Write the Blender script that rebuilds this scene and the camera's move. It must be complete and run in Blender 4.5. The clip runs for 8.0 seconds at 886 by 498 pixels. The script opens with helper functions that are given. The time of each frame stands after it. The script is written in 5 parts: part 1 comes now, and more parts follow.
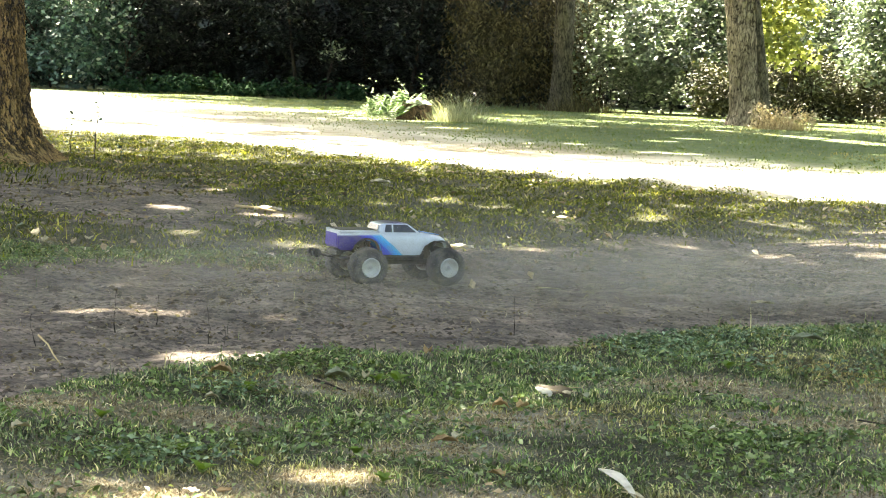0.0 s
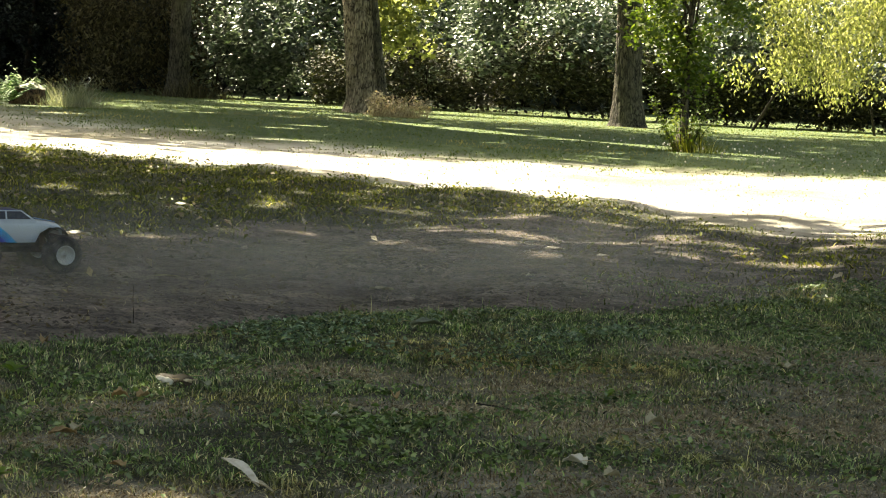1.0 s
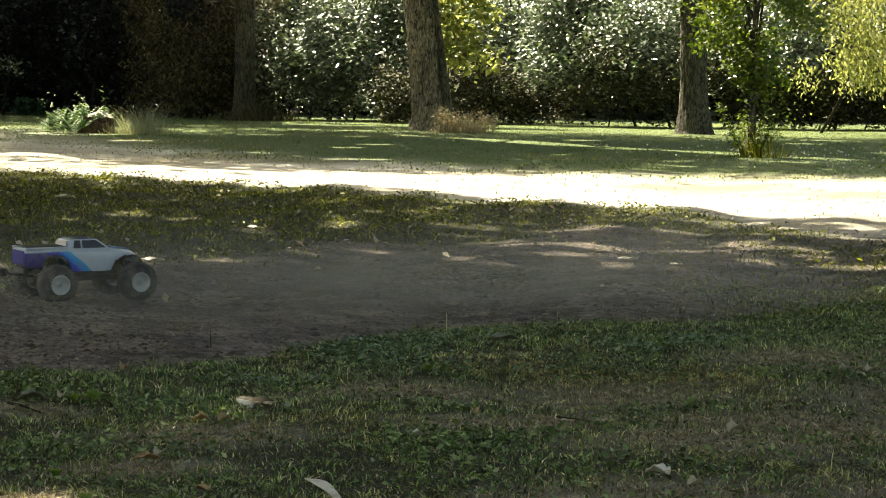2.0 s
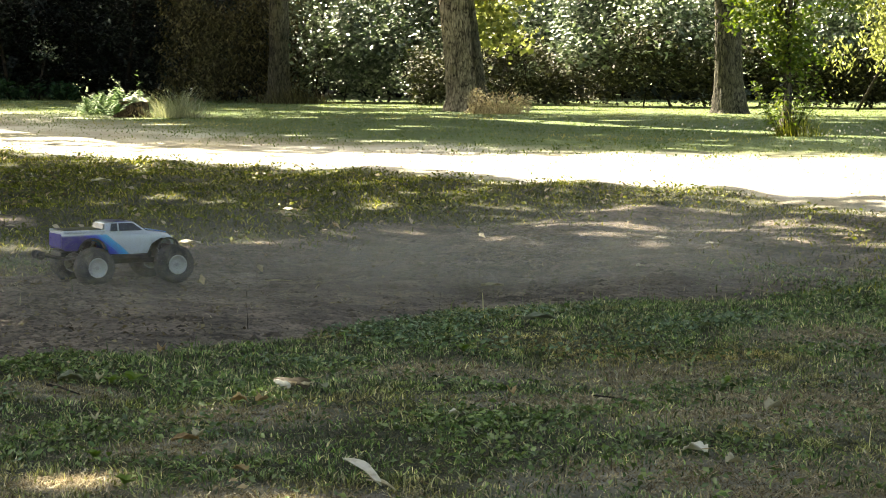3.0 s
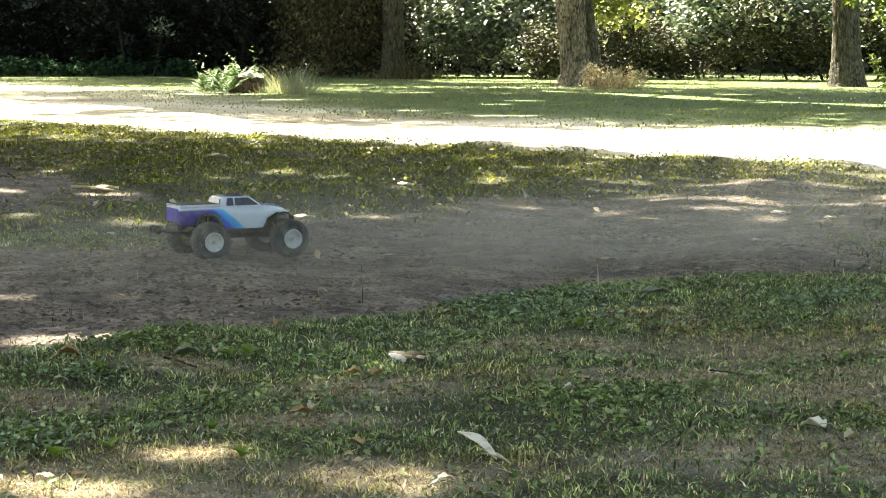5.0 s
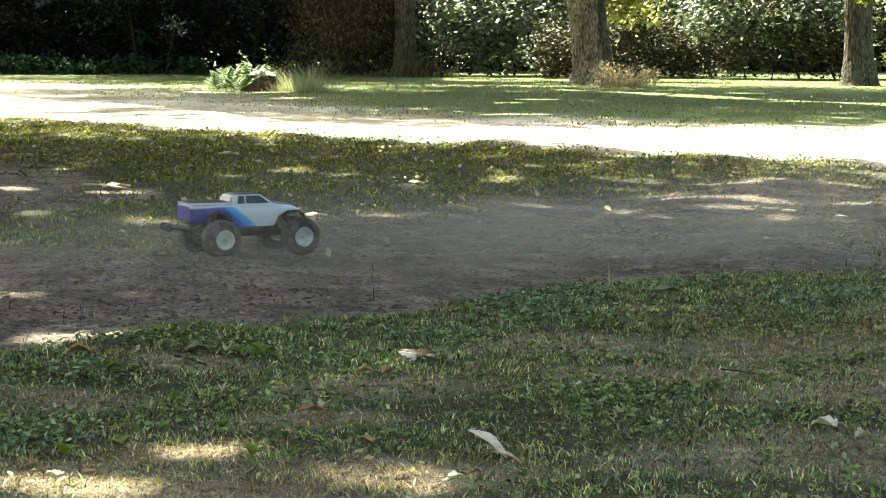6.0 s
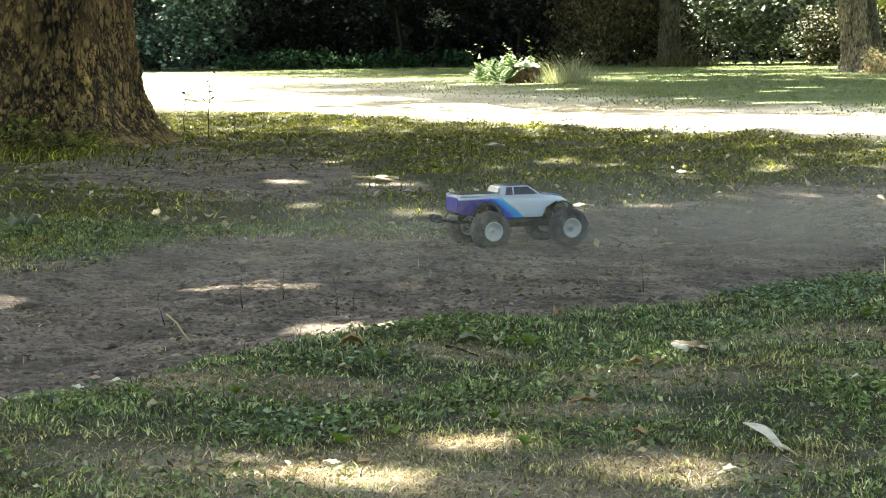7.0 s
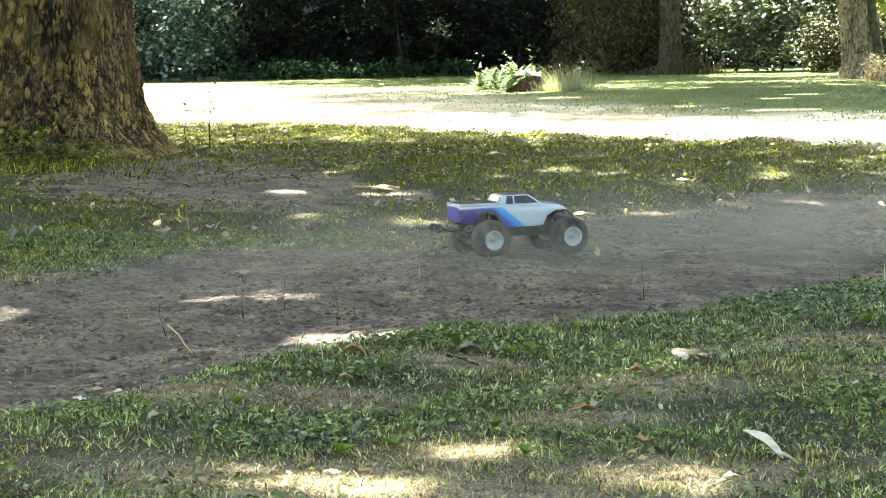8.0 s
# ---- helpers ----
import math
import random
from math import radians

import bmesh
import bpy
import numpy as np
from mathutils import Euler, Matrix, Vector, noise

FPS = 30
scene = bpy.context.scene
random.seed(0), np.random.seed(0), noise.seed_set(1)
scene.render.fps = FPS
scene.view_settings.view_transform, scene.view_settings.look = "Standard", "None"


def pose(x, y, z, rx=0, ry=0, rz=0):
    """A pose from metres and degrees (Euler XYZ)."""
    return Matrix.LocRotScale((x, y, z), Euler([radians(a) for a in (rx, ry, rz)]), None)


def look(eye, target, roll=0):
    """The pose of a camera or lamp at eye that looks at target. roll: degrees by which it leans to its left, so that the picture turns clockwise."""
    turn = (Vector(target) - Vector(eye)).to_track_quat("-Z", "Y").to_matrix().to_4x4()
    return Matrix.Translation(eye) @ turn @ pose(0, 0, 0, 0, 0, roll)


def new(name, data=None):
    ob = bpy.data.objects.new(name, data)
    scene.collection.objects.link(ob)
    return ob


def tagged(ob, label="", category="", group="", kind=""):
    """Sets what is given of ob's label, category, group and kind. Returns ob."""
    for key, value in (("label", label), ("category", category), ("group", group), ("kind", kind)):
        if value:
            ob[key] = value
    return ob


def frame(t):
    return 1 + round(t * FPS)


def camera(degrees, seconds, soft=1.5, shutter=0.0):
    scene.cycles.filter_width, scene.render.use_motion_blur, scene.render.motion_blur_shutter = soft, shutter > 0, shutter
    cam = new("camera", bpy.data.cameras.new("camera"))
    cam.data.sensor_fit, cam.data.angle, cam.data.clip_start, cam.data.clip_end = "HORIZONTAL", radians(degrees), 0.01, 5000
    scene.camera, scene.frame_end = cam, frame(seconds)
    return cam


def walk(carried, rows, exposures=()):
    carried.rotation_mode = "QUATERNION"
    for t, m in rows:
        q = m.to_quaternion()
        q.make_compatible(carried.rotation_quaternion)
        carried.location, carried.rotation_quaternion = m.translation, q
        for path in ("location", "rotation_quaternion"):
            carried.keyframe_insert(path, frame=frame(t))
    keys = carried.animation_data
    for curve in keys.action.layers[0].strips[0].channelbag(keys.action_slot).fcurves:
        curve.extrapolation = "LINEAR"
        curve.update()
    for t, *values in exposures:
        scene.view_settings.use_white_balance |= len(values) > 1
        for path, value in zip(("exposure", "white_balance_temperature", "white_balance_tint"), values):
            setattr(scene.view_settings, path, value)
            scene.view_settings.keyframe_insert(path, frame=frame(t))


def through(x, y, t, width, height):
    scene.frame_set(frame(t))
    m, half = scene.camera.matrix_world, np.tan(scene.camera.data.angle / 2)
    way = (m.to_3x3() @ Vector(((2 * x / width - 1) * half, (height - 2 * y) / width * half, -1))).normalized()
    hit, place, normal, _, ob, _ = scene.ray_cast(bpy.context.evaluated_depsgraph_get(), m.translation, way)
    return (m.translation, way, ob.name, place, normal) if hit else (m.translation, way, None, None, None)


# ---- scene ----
# ---- camera ----
cam = camera(24.0, 8.0, soft=1.0)
ROWS = [
    (0.0, 0.0262, -0.0380, 0.8819, 85.041, -2.263, 5.052),
    (0.2, 0.0218, -0.0240, 0.8808, 84.893, -2.711, 0.888),
    (0.5, 0.0151, -0.0030, 0.8792, 85.013, -2.458, -1.540),
    (0.8, 0.0163, -0.0000, 0.8780, 85.096, -3.060, -3.993),
    (1.0, 0.0171, 0.0020, 0.8772, 85.152, -2.941, -5.415),
    (1.2, 0.0129, -0.0035, 0.8789, 85.264, -2.418, -5.440),
    (1.5, 0.0065, -0.0117, 0.8815, 85.562, -1.321, -4.917),
    (1.7, 0.0056, -0.0024, 0.8807, 85.577, -0.939, -4.254),
    (2.8, 0.0035, -0.0080, 0.8751, 85.082, -0.706, -3.108),
    (3.0, 0.0031, -0.0073, 0.8740, 84.993, -0.359, -2.724),
    (3.5, 0.0013, -0.0020, 0.8708, 84.614, -0.044, -0.945),
    (4.0, 0.0029, -0.0005, 0.8695, 84.473, -0.462, -0.452),
    (4.5, 0.0001, 0.0015, 0.8697, 84.336, -0.299, 0.059),
    (6.0, 0.0037, 0.0073, 0.8684, 84.256, -0.119, 0.725),
    (6.2, -0.0045, 0.0083, 0.8691, 84.183, -0.322, 0.792),
    (6.4, -0.0126, 0.0093, 0.8697, 84.087, 0.340, 2.383),
    (6.5, -0.0167, 0.0098, 0.8700, 83.983, 0.617, 4.442),
    (6.6, -0.0164, 0.0131, 0.8691, 83.833, 0.649, 6.263),
    (6.8, -0.0159, 0.0199, 0.8673, 83.758, 0.761, 7.351),
    (7.0, -0.0153, 0.0266, 0.8654, 84.056, 0.831, 7.909),
    (7.5, -0.0076, 0.0241, 0.8651, 84.726, 0.838, 8.156),
    (8.0, -0.0078, 0.0184, 0.8673, 84.306, 1.189, 7.938),
]
# time, stops, white point in kelvin, tint
EXPOSURES = [(0.0, 3.75, 8050, 4), (0.5, 3.11, 8050, 5), (1.0, 2.25, 8250, 3), (1.5, 1.87, 8350, 2), (3.0, 2.71, 8250, 4), (3.5, 2.83, 8250, 5), (4.5, 3.23, 7950, 4), (6.0, 3.02, 7750, 2), (6.5, 3.05, 7750, 2), (7.0, 3.27, 7650, 2), (7.5, 3.65, 7550, 1), (8.0, 3.78, 7550, 1)]
walk(cam, [(t, pose(x, y, z, rx, ry, rz)) for t, x, y, z, rx, ry, rz in ROWS], EXPOSURES)

# ---- light ----
TO_SUN = Vector((-0.36, 0.52, 0.92)).normalized()
world = bpy.data.worlds.new("sky")
scene.world = world
world.use_nodes = True
wn = world.node_tree
sky = wn.nodes.new("ShaderNodeTexSky")
sky.sky_type, sky.sun_disc = "NISHITA", False
sky.air_density, sky.dust_density, sky.ozone_density = 0.8, 4.0, 0.6
sky.sun_elevation = math.asin(TO_SUN.z)
sky.sun_rotation = math.atan2(TO_SUN.x, TO_SUN.y)
wn.nodes["Background"].inputs["Strength"].default_value = 0.085
wn.links.new(sky.outputs["Color"], wn.nodes["Background"].inputs["Color"])
sun_data = bpy.data.lights.new("sun", "SUN")
sun_data.energy, sun_data.angle, sun_data.color = 5.0, radians(0.53), (1.0, 0.96, 0.90)
sun = new("sun", sun_data)
sun.matrix_world = look(TO_SUN * 100, (0, 0, 0))


# ---- materials ----
def material(name, rough=0.8):
    m = bpy.data.materials.new(name)
    m.use_nodes = True
    b = m.node_tree.nodes["Principled BSDF"]
    b.inputs["Roughness"].default_value = rough
    return m, m.node_tree, b


def noise_node(nt, scale, detail=5.0, rough=0.6, coord="Object", stretch=None):
    tc = nt.nodes.new("ShaderNodeTexCoord")
    n = nt.nodes.new("ShaderNodeTexNoise")
    n.inputs["Scale"].default_value, n.inputs["Detail"].default_value, n.inputs["Roughness"].default_value = scale, detail, rough
    out = tc.outputs[coord]
    if stretch:
        mp = nt.nodes.new("ShaderNodeMapping")
        mp.inputs["Scale"].default_value = stretch
        nt.links.new(out, mp.inputs["Vector"])
        out = mp.outputs["Vector"]
    nt.links.new(out, n.inputs["Vector"])
    return n.outputs["Fac"]


def ramp(nt, fac, stops):
    r = nt.nodes.new("ShaderNodeValToRGB")
    el = r.color_ramp.elements
    while len(el) < len(stops):
        el.new(0.5)
    for e, (p, c) in zip(el, stops):
        e.position, e.color = p, (*c, 1) if len(c) == 3 else c
    nt.links.new(fac, r.inputs["Fac"])
    return r.outputs["Color"]


def mix(nt, fac, a, b, mode="MIX"):
    m = nt.nodes.new("ShaderNodeMix")
    m.data_type, m.blend_type = "RGBA", mode
    for s, v in ((m.inputs["Factor"], fac), (m.inputs["A"], a), (m.inputs["B"], b)):
        if isinstance(v, (int, float)):
            s.default_value = v
        elif isinstance(v, tuple):
            s.default_value = (*v, 1)
        else:
            nt.links.new(v, s)
    return m.outputs["Result"]


def bump(nt, b, height, strength, dist=0.01):
    n = nt.nodes.new("ShaderNodeBump")
    n.inputs["Strength"].default_value, n.inputs["Distance"].default_value = strength, dist
    nt.links.new(height, n.inputs["Height"])
    nt.links.new(n.outputs["Normal"], b.inputs["Normal"])


def island(nt):
    return nt.nodes.new("ShaderNodeNewGeometry").outputs["Random Per Island"]


def leaf_material(name, stops, patches=None, rough=0.45, glow=0.5, gloss=0.4, through=(1.4, 1.4, 0.6), tone=None):
    """A leaf: colour by the piece, gloss on top, and light coming through it."""
    m, nt, b = material(name, rough)
    col = ramp(nt, island(nt), stops)
    if patches:
        scale, lo, hi, tint = patches
        w = ramp(nt, noise_node(nt, scale, 3), [(lo, (0, 0, 0)), (hi, (1, 1, 1))])
        dry = ramp(nt, island(nt), tint)
        col = mix(nt, w, col, dry)
    if tone:
        for scale, lo, hi in tone:
            col = mix(nt, 1.0, col, ramp(nt, noise_node(nt, scale, 3), [(0.36, (lo, lo, lo)), (0.64, (hi, hi, hi * 0.9))]), "MULTIPLY")
    nt.links.new(col, b.inputs["Base Color"])
    b.inputs["Specular IOR Level"].default_value = gloss
    tr = nt.nodes.new("ShaderNodeBsdfTranslucent")
    warm = mix(nt, 1.0, col, through, "MULTIPLY")
    nt.links.new(warm, tr.inputs["Color"])
    sh = nt.nodes.new("ShaderNodeMixShader")
    sh.inputs["Fac"].default_value = glow
    nt.links.new(b.outputs["BSDF"], sh.inputs[1])
    nt.links.new(tr.outputs["BSDF"], sh.inputs[2])
    nt.links.new(sh.outputs["Shader"], nt.nodes["Material Output"].inputs["Surface"])
    return m


def bark_material(name, dark, light, moss=None, scale=16.0, depth=0.03):
    """Furrowed bark: upright plates with dark cracks between them."""
    m, nt, b = material(name, 0.92)
    tc = nt.nodes.new("ShaderNodeTexCoord")
    mp = nt.nodes.new("ShaderNodeMapping")
    mp.inputs["Scale"].default_value = (1, 1, 0.24)
    nt.links.new(tc.outputs["Object"], mp.inputs["Vector"])
    warp = nt.nodes.new("ShaderNodeTexNoise")
    warp.inputs["Scale"].default_value, warp.inputs["Detail"].default_value = scale * 0.6, 6
    nt.links.new(mp.outputs["Vector"], warp.inputs["Vector"])
    add = nt.nodes.new("ShaderNodeVectorMath")
    add.operation = "MULTIPLY_ADD"
    nt.links.new(warp.outputs["Color"], add.inputs[0])
    add.inputs[1].default_value = (2.8 / scale,) * 3
    nt.links.new(mp.outputs["Vector"], add.inputs[2])
    cells = []
    for feature in ("DISTANCE_TO_EDGE", "F1"):
        v = nt.nodes.new("ShaderNodeTexVoronoi")
        v.feature = feature
        v.inputs["Scale"].default_value = scale
        nt.links.new(add.outputs[0], v.inputs["Vector"])
        cells.append(v)
    edge = ramp(nt, cells[0].outputs["Distance"], [(0.0, (0, 0, 0)), (0.06, (0.12, 0.12, 0.12)), (0.13, (0.8, 0.8, 0.8)), (0.3, (1, 1, 1))])
    fine = noise_node(nt, scale * 5, 6, 0.7, stretch=(1, 1, 0.5))
    blot = noise_node(nt, 1.1, 4)
    tone = nt.nodes.new("ShaderNodeSeparateColor")
    nt.links.new(cells[1].outputs["Color"], tone.inputs[0])
    col = mix(nt, ramp(nt, tone.outputs[0], [(0.0, (0.3, 0.3, 0.3)), (1.0, (0.7, 0.7, 0.7))]), dark, light)
    col = mix(nt, ramp(nt, blot, [(0.38, (0, 0, 0)), (0.62, (0.75, 0.75, 0.75))]), col, light)
    if moss:
        col = mix(nt, ramp(nt, noise_node(nt, 2.3, 4), [(0.52, (0, 0, 0)), (0.68, (0.7, 0.7, 0.7))]), col, moss)
    col = mix(nt, 0.7, col, ramp(nt, fine, [(0.34, (0.25, 0.23, 0.2)), (0.5, (0.9, 0.9, 0.9)), (0.68, (1.3, 1.28, 1.25))]), "MULTIPLY")
    cut = ramp(nt, noise_node(nt, scale * 0.35, 5, 0.7), [(0.38, (0.2, 0.2, 0.2)), (0.58, (1, 1, 1))])
    col = mix(nt, cut, col, ramp(nt, edge, [(0.0, (0.07, 0.055, 0.045)), (1.0, (1, 1, 1))]), "MULTIPLY")
    # Deeper cracks get a darker colour, which paints shade into the recesses.
    at = nt.nodes.new("ShaderNodeAttribute")
    at.attribute_name = "plate"
    col = mix(nt, 0.7, col, ramp(nt, at.outputs["Fac"], [(0.1, (0.25, 0.22, 0.20)), (0.4, (0.85, 0.85, 0.85)), (0.9, (1.2, 1.18, 1.15))]), "MULTIPLY")
    nt.links.new(col, b.inputs["Base Color"])
    both = nt.nodes.new("ShaderNodeMath")
    both.operation = "MULTIPLY_ADD"
    nt.links.new(fine, both.inputs[0])
    both.inputs[1].default_value = 0.45
    nt.links.new(edge, both.inputs[2])
    bump(nt, b, both.outputs[0], 1.0, depth)
    return m


def old_bark_material():
    """Old maple bark: smooth tan plates broken by short ragged cracks, more of them in some places."""
    m, nt, b = material("maple_bark", 0.92)
    lines = []
    for scale, tall in ((6.5, 0.35), (13.0, 0.5)):
        lines.append(ramp(nt, noise_node(nt, scale, 7, 0.62, stretch=(1, 1, tall)), [(0.45, (1, 1, 1)), (0.472, (0.7, 0.68, 0.65)), (0.487, (0.06, 0.045, 0.035)), (0.514, (0.1, 0.08, 0.06)), (0.532, (0.9, 0.88, 0.85)), (0.56, (1.3, 1.27, 1.22))]))
    crack = mix(nt, 1.0, lines[0], lines[1], "MULTIPLY")
    fleck = noise_node(nt, 48, 6, 0.75, stretch=(1, 1, 0.6))
    blot, wide = noise_node(nt, 1.3, 4), noise_node(nt, 3.0, 5, 0.65, stretch=(1, 1, 0.4))
    col = mix(nt, ramp(nt, blot, [(0.36, (0, 0, 0)), (0.62, (1, 1, 1))]), (0.25, 0.165, 0.062), (0.43, 0.29, 0.115))
    col = mix(nt, ramp(nt, wide, [(0.38, (0.6, 0.6, 0.6)), (0.48, (0, 0, 0))]), col, (0.17, 0.115, 0.045))
    show = ramp(nt, noise_node(nt, 2.0, 4), [(0.38, (0.35, 0.35, 0.35)), (0.56, (0.95, 0.95, 0.95))])
    col = mix(nt, show, col, crack, "MULTIPLY")
    col = mix(nt, 0.5, col, ramp(nt, fleck, [(0.34, (0.25, 0.22, 0.18)), (0.44, (0.95, 0.95, 0.95)), (0.66, (1.4, 1.35, 1.25))]), "MULTIPLY")
    # Crack depth darkens the bark, adding painted recess shade to its own tone.
    at = nt.nodes.new("ShaderNodeAttribute")
    at.attribute_name = "plate"
    col = mix(nt, 0.95, col, ramp(nt, at.outputs["Fac"], [(0.12, (0.08, 0.065, 0.055)), (0.34, (0.45, 0.42, 0.38)), (0.5, (0.95, 0.95, 0.95)), (0.95, (1.2, 1.17, 1.12))]), "MULTIPLY")
    nt.links.new(col, b.inputs["Base Color"])
    both = nt.nodes.new("ShaderNodeMath")
    both.operation = "MULTIPLY_ADD"
    nt.links.new(fleck, both.inputs[0])
    both.inputs[1].default_value = 0.4
    nt.links.new(crack, both.inputs[2])
    bump(nt, b, both.outputs[0], 1.0, 0.09)
    return m


def ground_material():
    m, nt, b = material("earth", 0.95)
    at = nt.nodes.new("ShaderNodeAttribute")
    at.attribute_name = "worn"
    big, mid, fine = noise_node(nt, 0.35, 4), noise_node(nt, 3.0, 6, 0.65), noise_node(nt, 45, 6, 0.7)
    soil = ramp(nt, mid, [(0.3, (0.08, 0.066, 0.058)), (0.5, (0.185, 0.152, 0.132)), (0.72, (0.32, 0.265, 0.23))])
    soil = mix(nt, 0.8, soil, ramp(nt, fine, [(0.38, (0.15, 0.14, 0.13)), (0.48, (0.85, 0.85, 0.85)), (0.66, (1.5, 1.45, 1.4))]), "MULTIPLY")
    streak = noise_node(nt, 11, 5, 0.65, stretch=(0.4, 1, 1))
    soil = mix(nt, 0.75, soil, ramp(nt, streak, [(0.34, (0.3, 0.28, 0.27)), (0.48, (0.95, 0.95, 0.95)), (0.66, (1.35, 1.3, 1.22))]), "MULTIPLY")
    litter = noise_node(nt, 130, 4, 0.75)
    # Litter specks; the near-black end also paints shaded gaps between blades.
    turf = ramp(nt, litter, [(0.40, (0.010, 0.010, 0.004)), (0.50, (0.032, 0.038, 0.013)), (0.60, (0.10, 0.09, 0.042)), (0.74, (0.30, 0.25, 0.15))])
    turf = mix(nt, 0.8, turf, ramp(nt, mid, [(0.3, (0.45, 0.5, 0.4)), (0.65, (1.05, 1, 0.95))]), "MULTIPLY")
    add = nt.nodes.new("ShaderNodeMath")
    add.operation = "MULTIPLY_ADD"
    nt.links.new(mid, add.inputs[0])
    add.inputs[1].default_value = 0.9
    nt.links.new(at.outputs["Fac"], add.inputs[2])
    w = ramp(nt, add.outputs[0], [(0.8, (0, 0, 0)), (1.05, (1, 1, 1))])
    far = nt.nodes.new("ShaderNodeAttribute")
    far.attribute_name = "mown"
    # Straw tone, kept pale to add to the sunlight on the strip.
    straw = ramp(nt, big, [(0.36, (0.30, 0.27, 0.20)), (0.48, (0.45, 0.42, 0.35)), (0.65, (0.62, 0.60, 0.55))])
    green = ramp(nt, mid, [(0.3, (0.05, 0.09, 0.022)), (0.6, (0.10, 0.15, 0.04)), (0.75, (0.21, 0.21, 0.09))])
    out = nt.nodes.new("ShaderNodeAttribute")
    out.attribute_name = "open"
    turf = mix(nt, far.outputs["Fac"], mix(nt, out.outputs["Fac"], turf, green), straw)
    nt.links.new(mix(nt, w, turf, soil), b.inputs["Base Color"])
    relief = nt.nodes.new("ShaderNodeMath")
    relief.operation = "MULTIPLY_ADD"
    nt.links.new(streak, relief.inputs[0])
    relief.inputs[1].default_value = 1.6
    nt.links.new(fine, relief.inputs[2])
    bump(nt, b, relief.outputs[0], 1.0, 0.035)
    return m


EARTH = ground_material()
GRASS = leaf_material("grass_blades", [(0.0, (0.02, 0.04, 0.012)), (0.3, (0.07, 0.125, 0.037)), (0.62, (0.17, 0.26, 0.095)), (0.82, (0.30, 0.39, 0.20)), (0.86, (0.44, 0.40, 0.27)), (1.0, (0.68, 0.62, 0.47))],
                      (0.9, 0.50, 0.64, [(0.0, (0.11, 0.10, 0.03)), (0.5, (0.29, 0.24, 0.11)), (1.0, (0.58, 0.48, 0.28))]), 0.38, 0.2, 0.5, tone=((16.0, 0.32, 1.55), (4.0, 0.8, 1.2)))
LEAF_LAUREL = leaf_material("laurel_leaves", [(0.0, (0.03, 0.052, 0.028)), (0.6, (0.09, 0.13, 0.07)), (1.0, (0.34, 0.39, 0.29))], None, 0.36, 0.16, 0.8, (1.25, 1.35, 0.9))
# Brown-dark leaf colour that paints the hedge's shaded lower half.
LEAF_HEDGE_SHADE = leaf_material("hedge_shade_leaves", [(0.0, (0.022, 0.025, 0.013)), (0.7, (0.055, 0.056, 0.03)), (0.93, (0.10, 0.105, 0.055)), (1.0, (0.26, 0.26, 0.15))], None, 0.6, 0.08, 0.2)
LEAF_BLUE = leaf_material("ivy_leaves", [(0.0, (0.016, 0.042, 0.034)), (0.55, (0.05, 0.10, 0.075)), (0.88, (0.10, 0.17, 0.13)), (1.0, (0.28, 0.33, 0.31))], None, 0.48, 0.08, 0.28)
LEAF_IVY = leaf_material("ground_ivy_leaves", [(0.0, (0.012, 0.03, 0.016)), (0.6, (0.025, 0.055, 0.03)), (1.0, (0.045, 0.085, 0.045))], None, 0.75, 0.05, 0.02)
# Near-black ramp puts the thicket's deep shade into the leaf colour.
LEAF_DARK = leaf_material("shade_toned_leaves", [(0.0, (0.006, 0.010, 0.009)), (0.7, (0.015, 0.022, 0.019)), (0.94, (0.045, 0.06, 0.053)), (1.0, (0.20, 0.24, 0.22))], None, 0.5, 0.05, 0.2)
LEAF_LIGHT = leaf_material("maple_leaves", [(0.0, (0.05, 0.085, 0.018)), (0.6, (0.09, 0.14, 0.03)), (1.0, (0.17, 0.20, 0.055))], None, 0.5, 0.5, 0.35)
LEAF_CROWN = leaf_material("crown_leaves", [(0.0, (0.07, 0.10, 0.022)), (0.6, (0.12, 0.16, 0.035)), (1.0, (0.22, 0.23, 0.07))], None, 0.5, 0.6, 0.35, (1.7, 1.65, 0.7))
LEAF_DRY = leaf_material("dry_leaves", [(0.0, (0.28, 0.20, 0.11)), (0.5, (0.45, 0.36, 0.23)), (1.0, (0.62, 0.55, 0.42))], None, 0.7, 0.15, 0.2, (1.1, 1.05, 0.95))
STRAW = leaf_material("straw", [(0.0, (0.09, 0.066, 0.04)), (0.4, (0.27, 0.21, 0.13)), (0.75, (0.42, 0.345, 0.235)), (1.0, (0.60, 0.53, 0.41))], None, 0.7, 0.15, 0.2, (1.1, 1.05, 0.95), ((22.0, 0.45, 1.35),))
STRAW_SOLID = leaf_material("straw_stalk", [(0.0, (0.35, 0.28, 0.16)), (1.0, (0.45, 0.37, 0.22))], None, 0.7, 0.1, 0.2)
FAR_GRASS = leaf_material("mown_grass", [(0.0, (0.07, 0.115, 0.036)), (0.6, (0.125, 0.17, 0.062)), (1.0, (0.25, 0.27, 0.13))],
                          (0.22, 0.54, 0.66, [(0.0, (0.30, 0.27, 0.13)), (1.0, (0.50, 0.43, 0.25))]), 0.6, 0.4, 0.2)
PALE_GRASS = leaf_material("pale_grass", [(0.0, (0.15, 0.16, 0.14)), (1.0, (0.44, 0.45, 0.41))], None, 0.7, 0.3, 0.2)
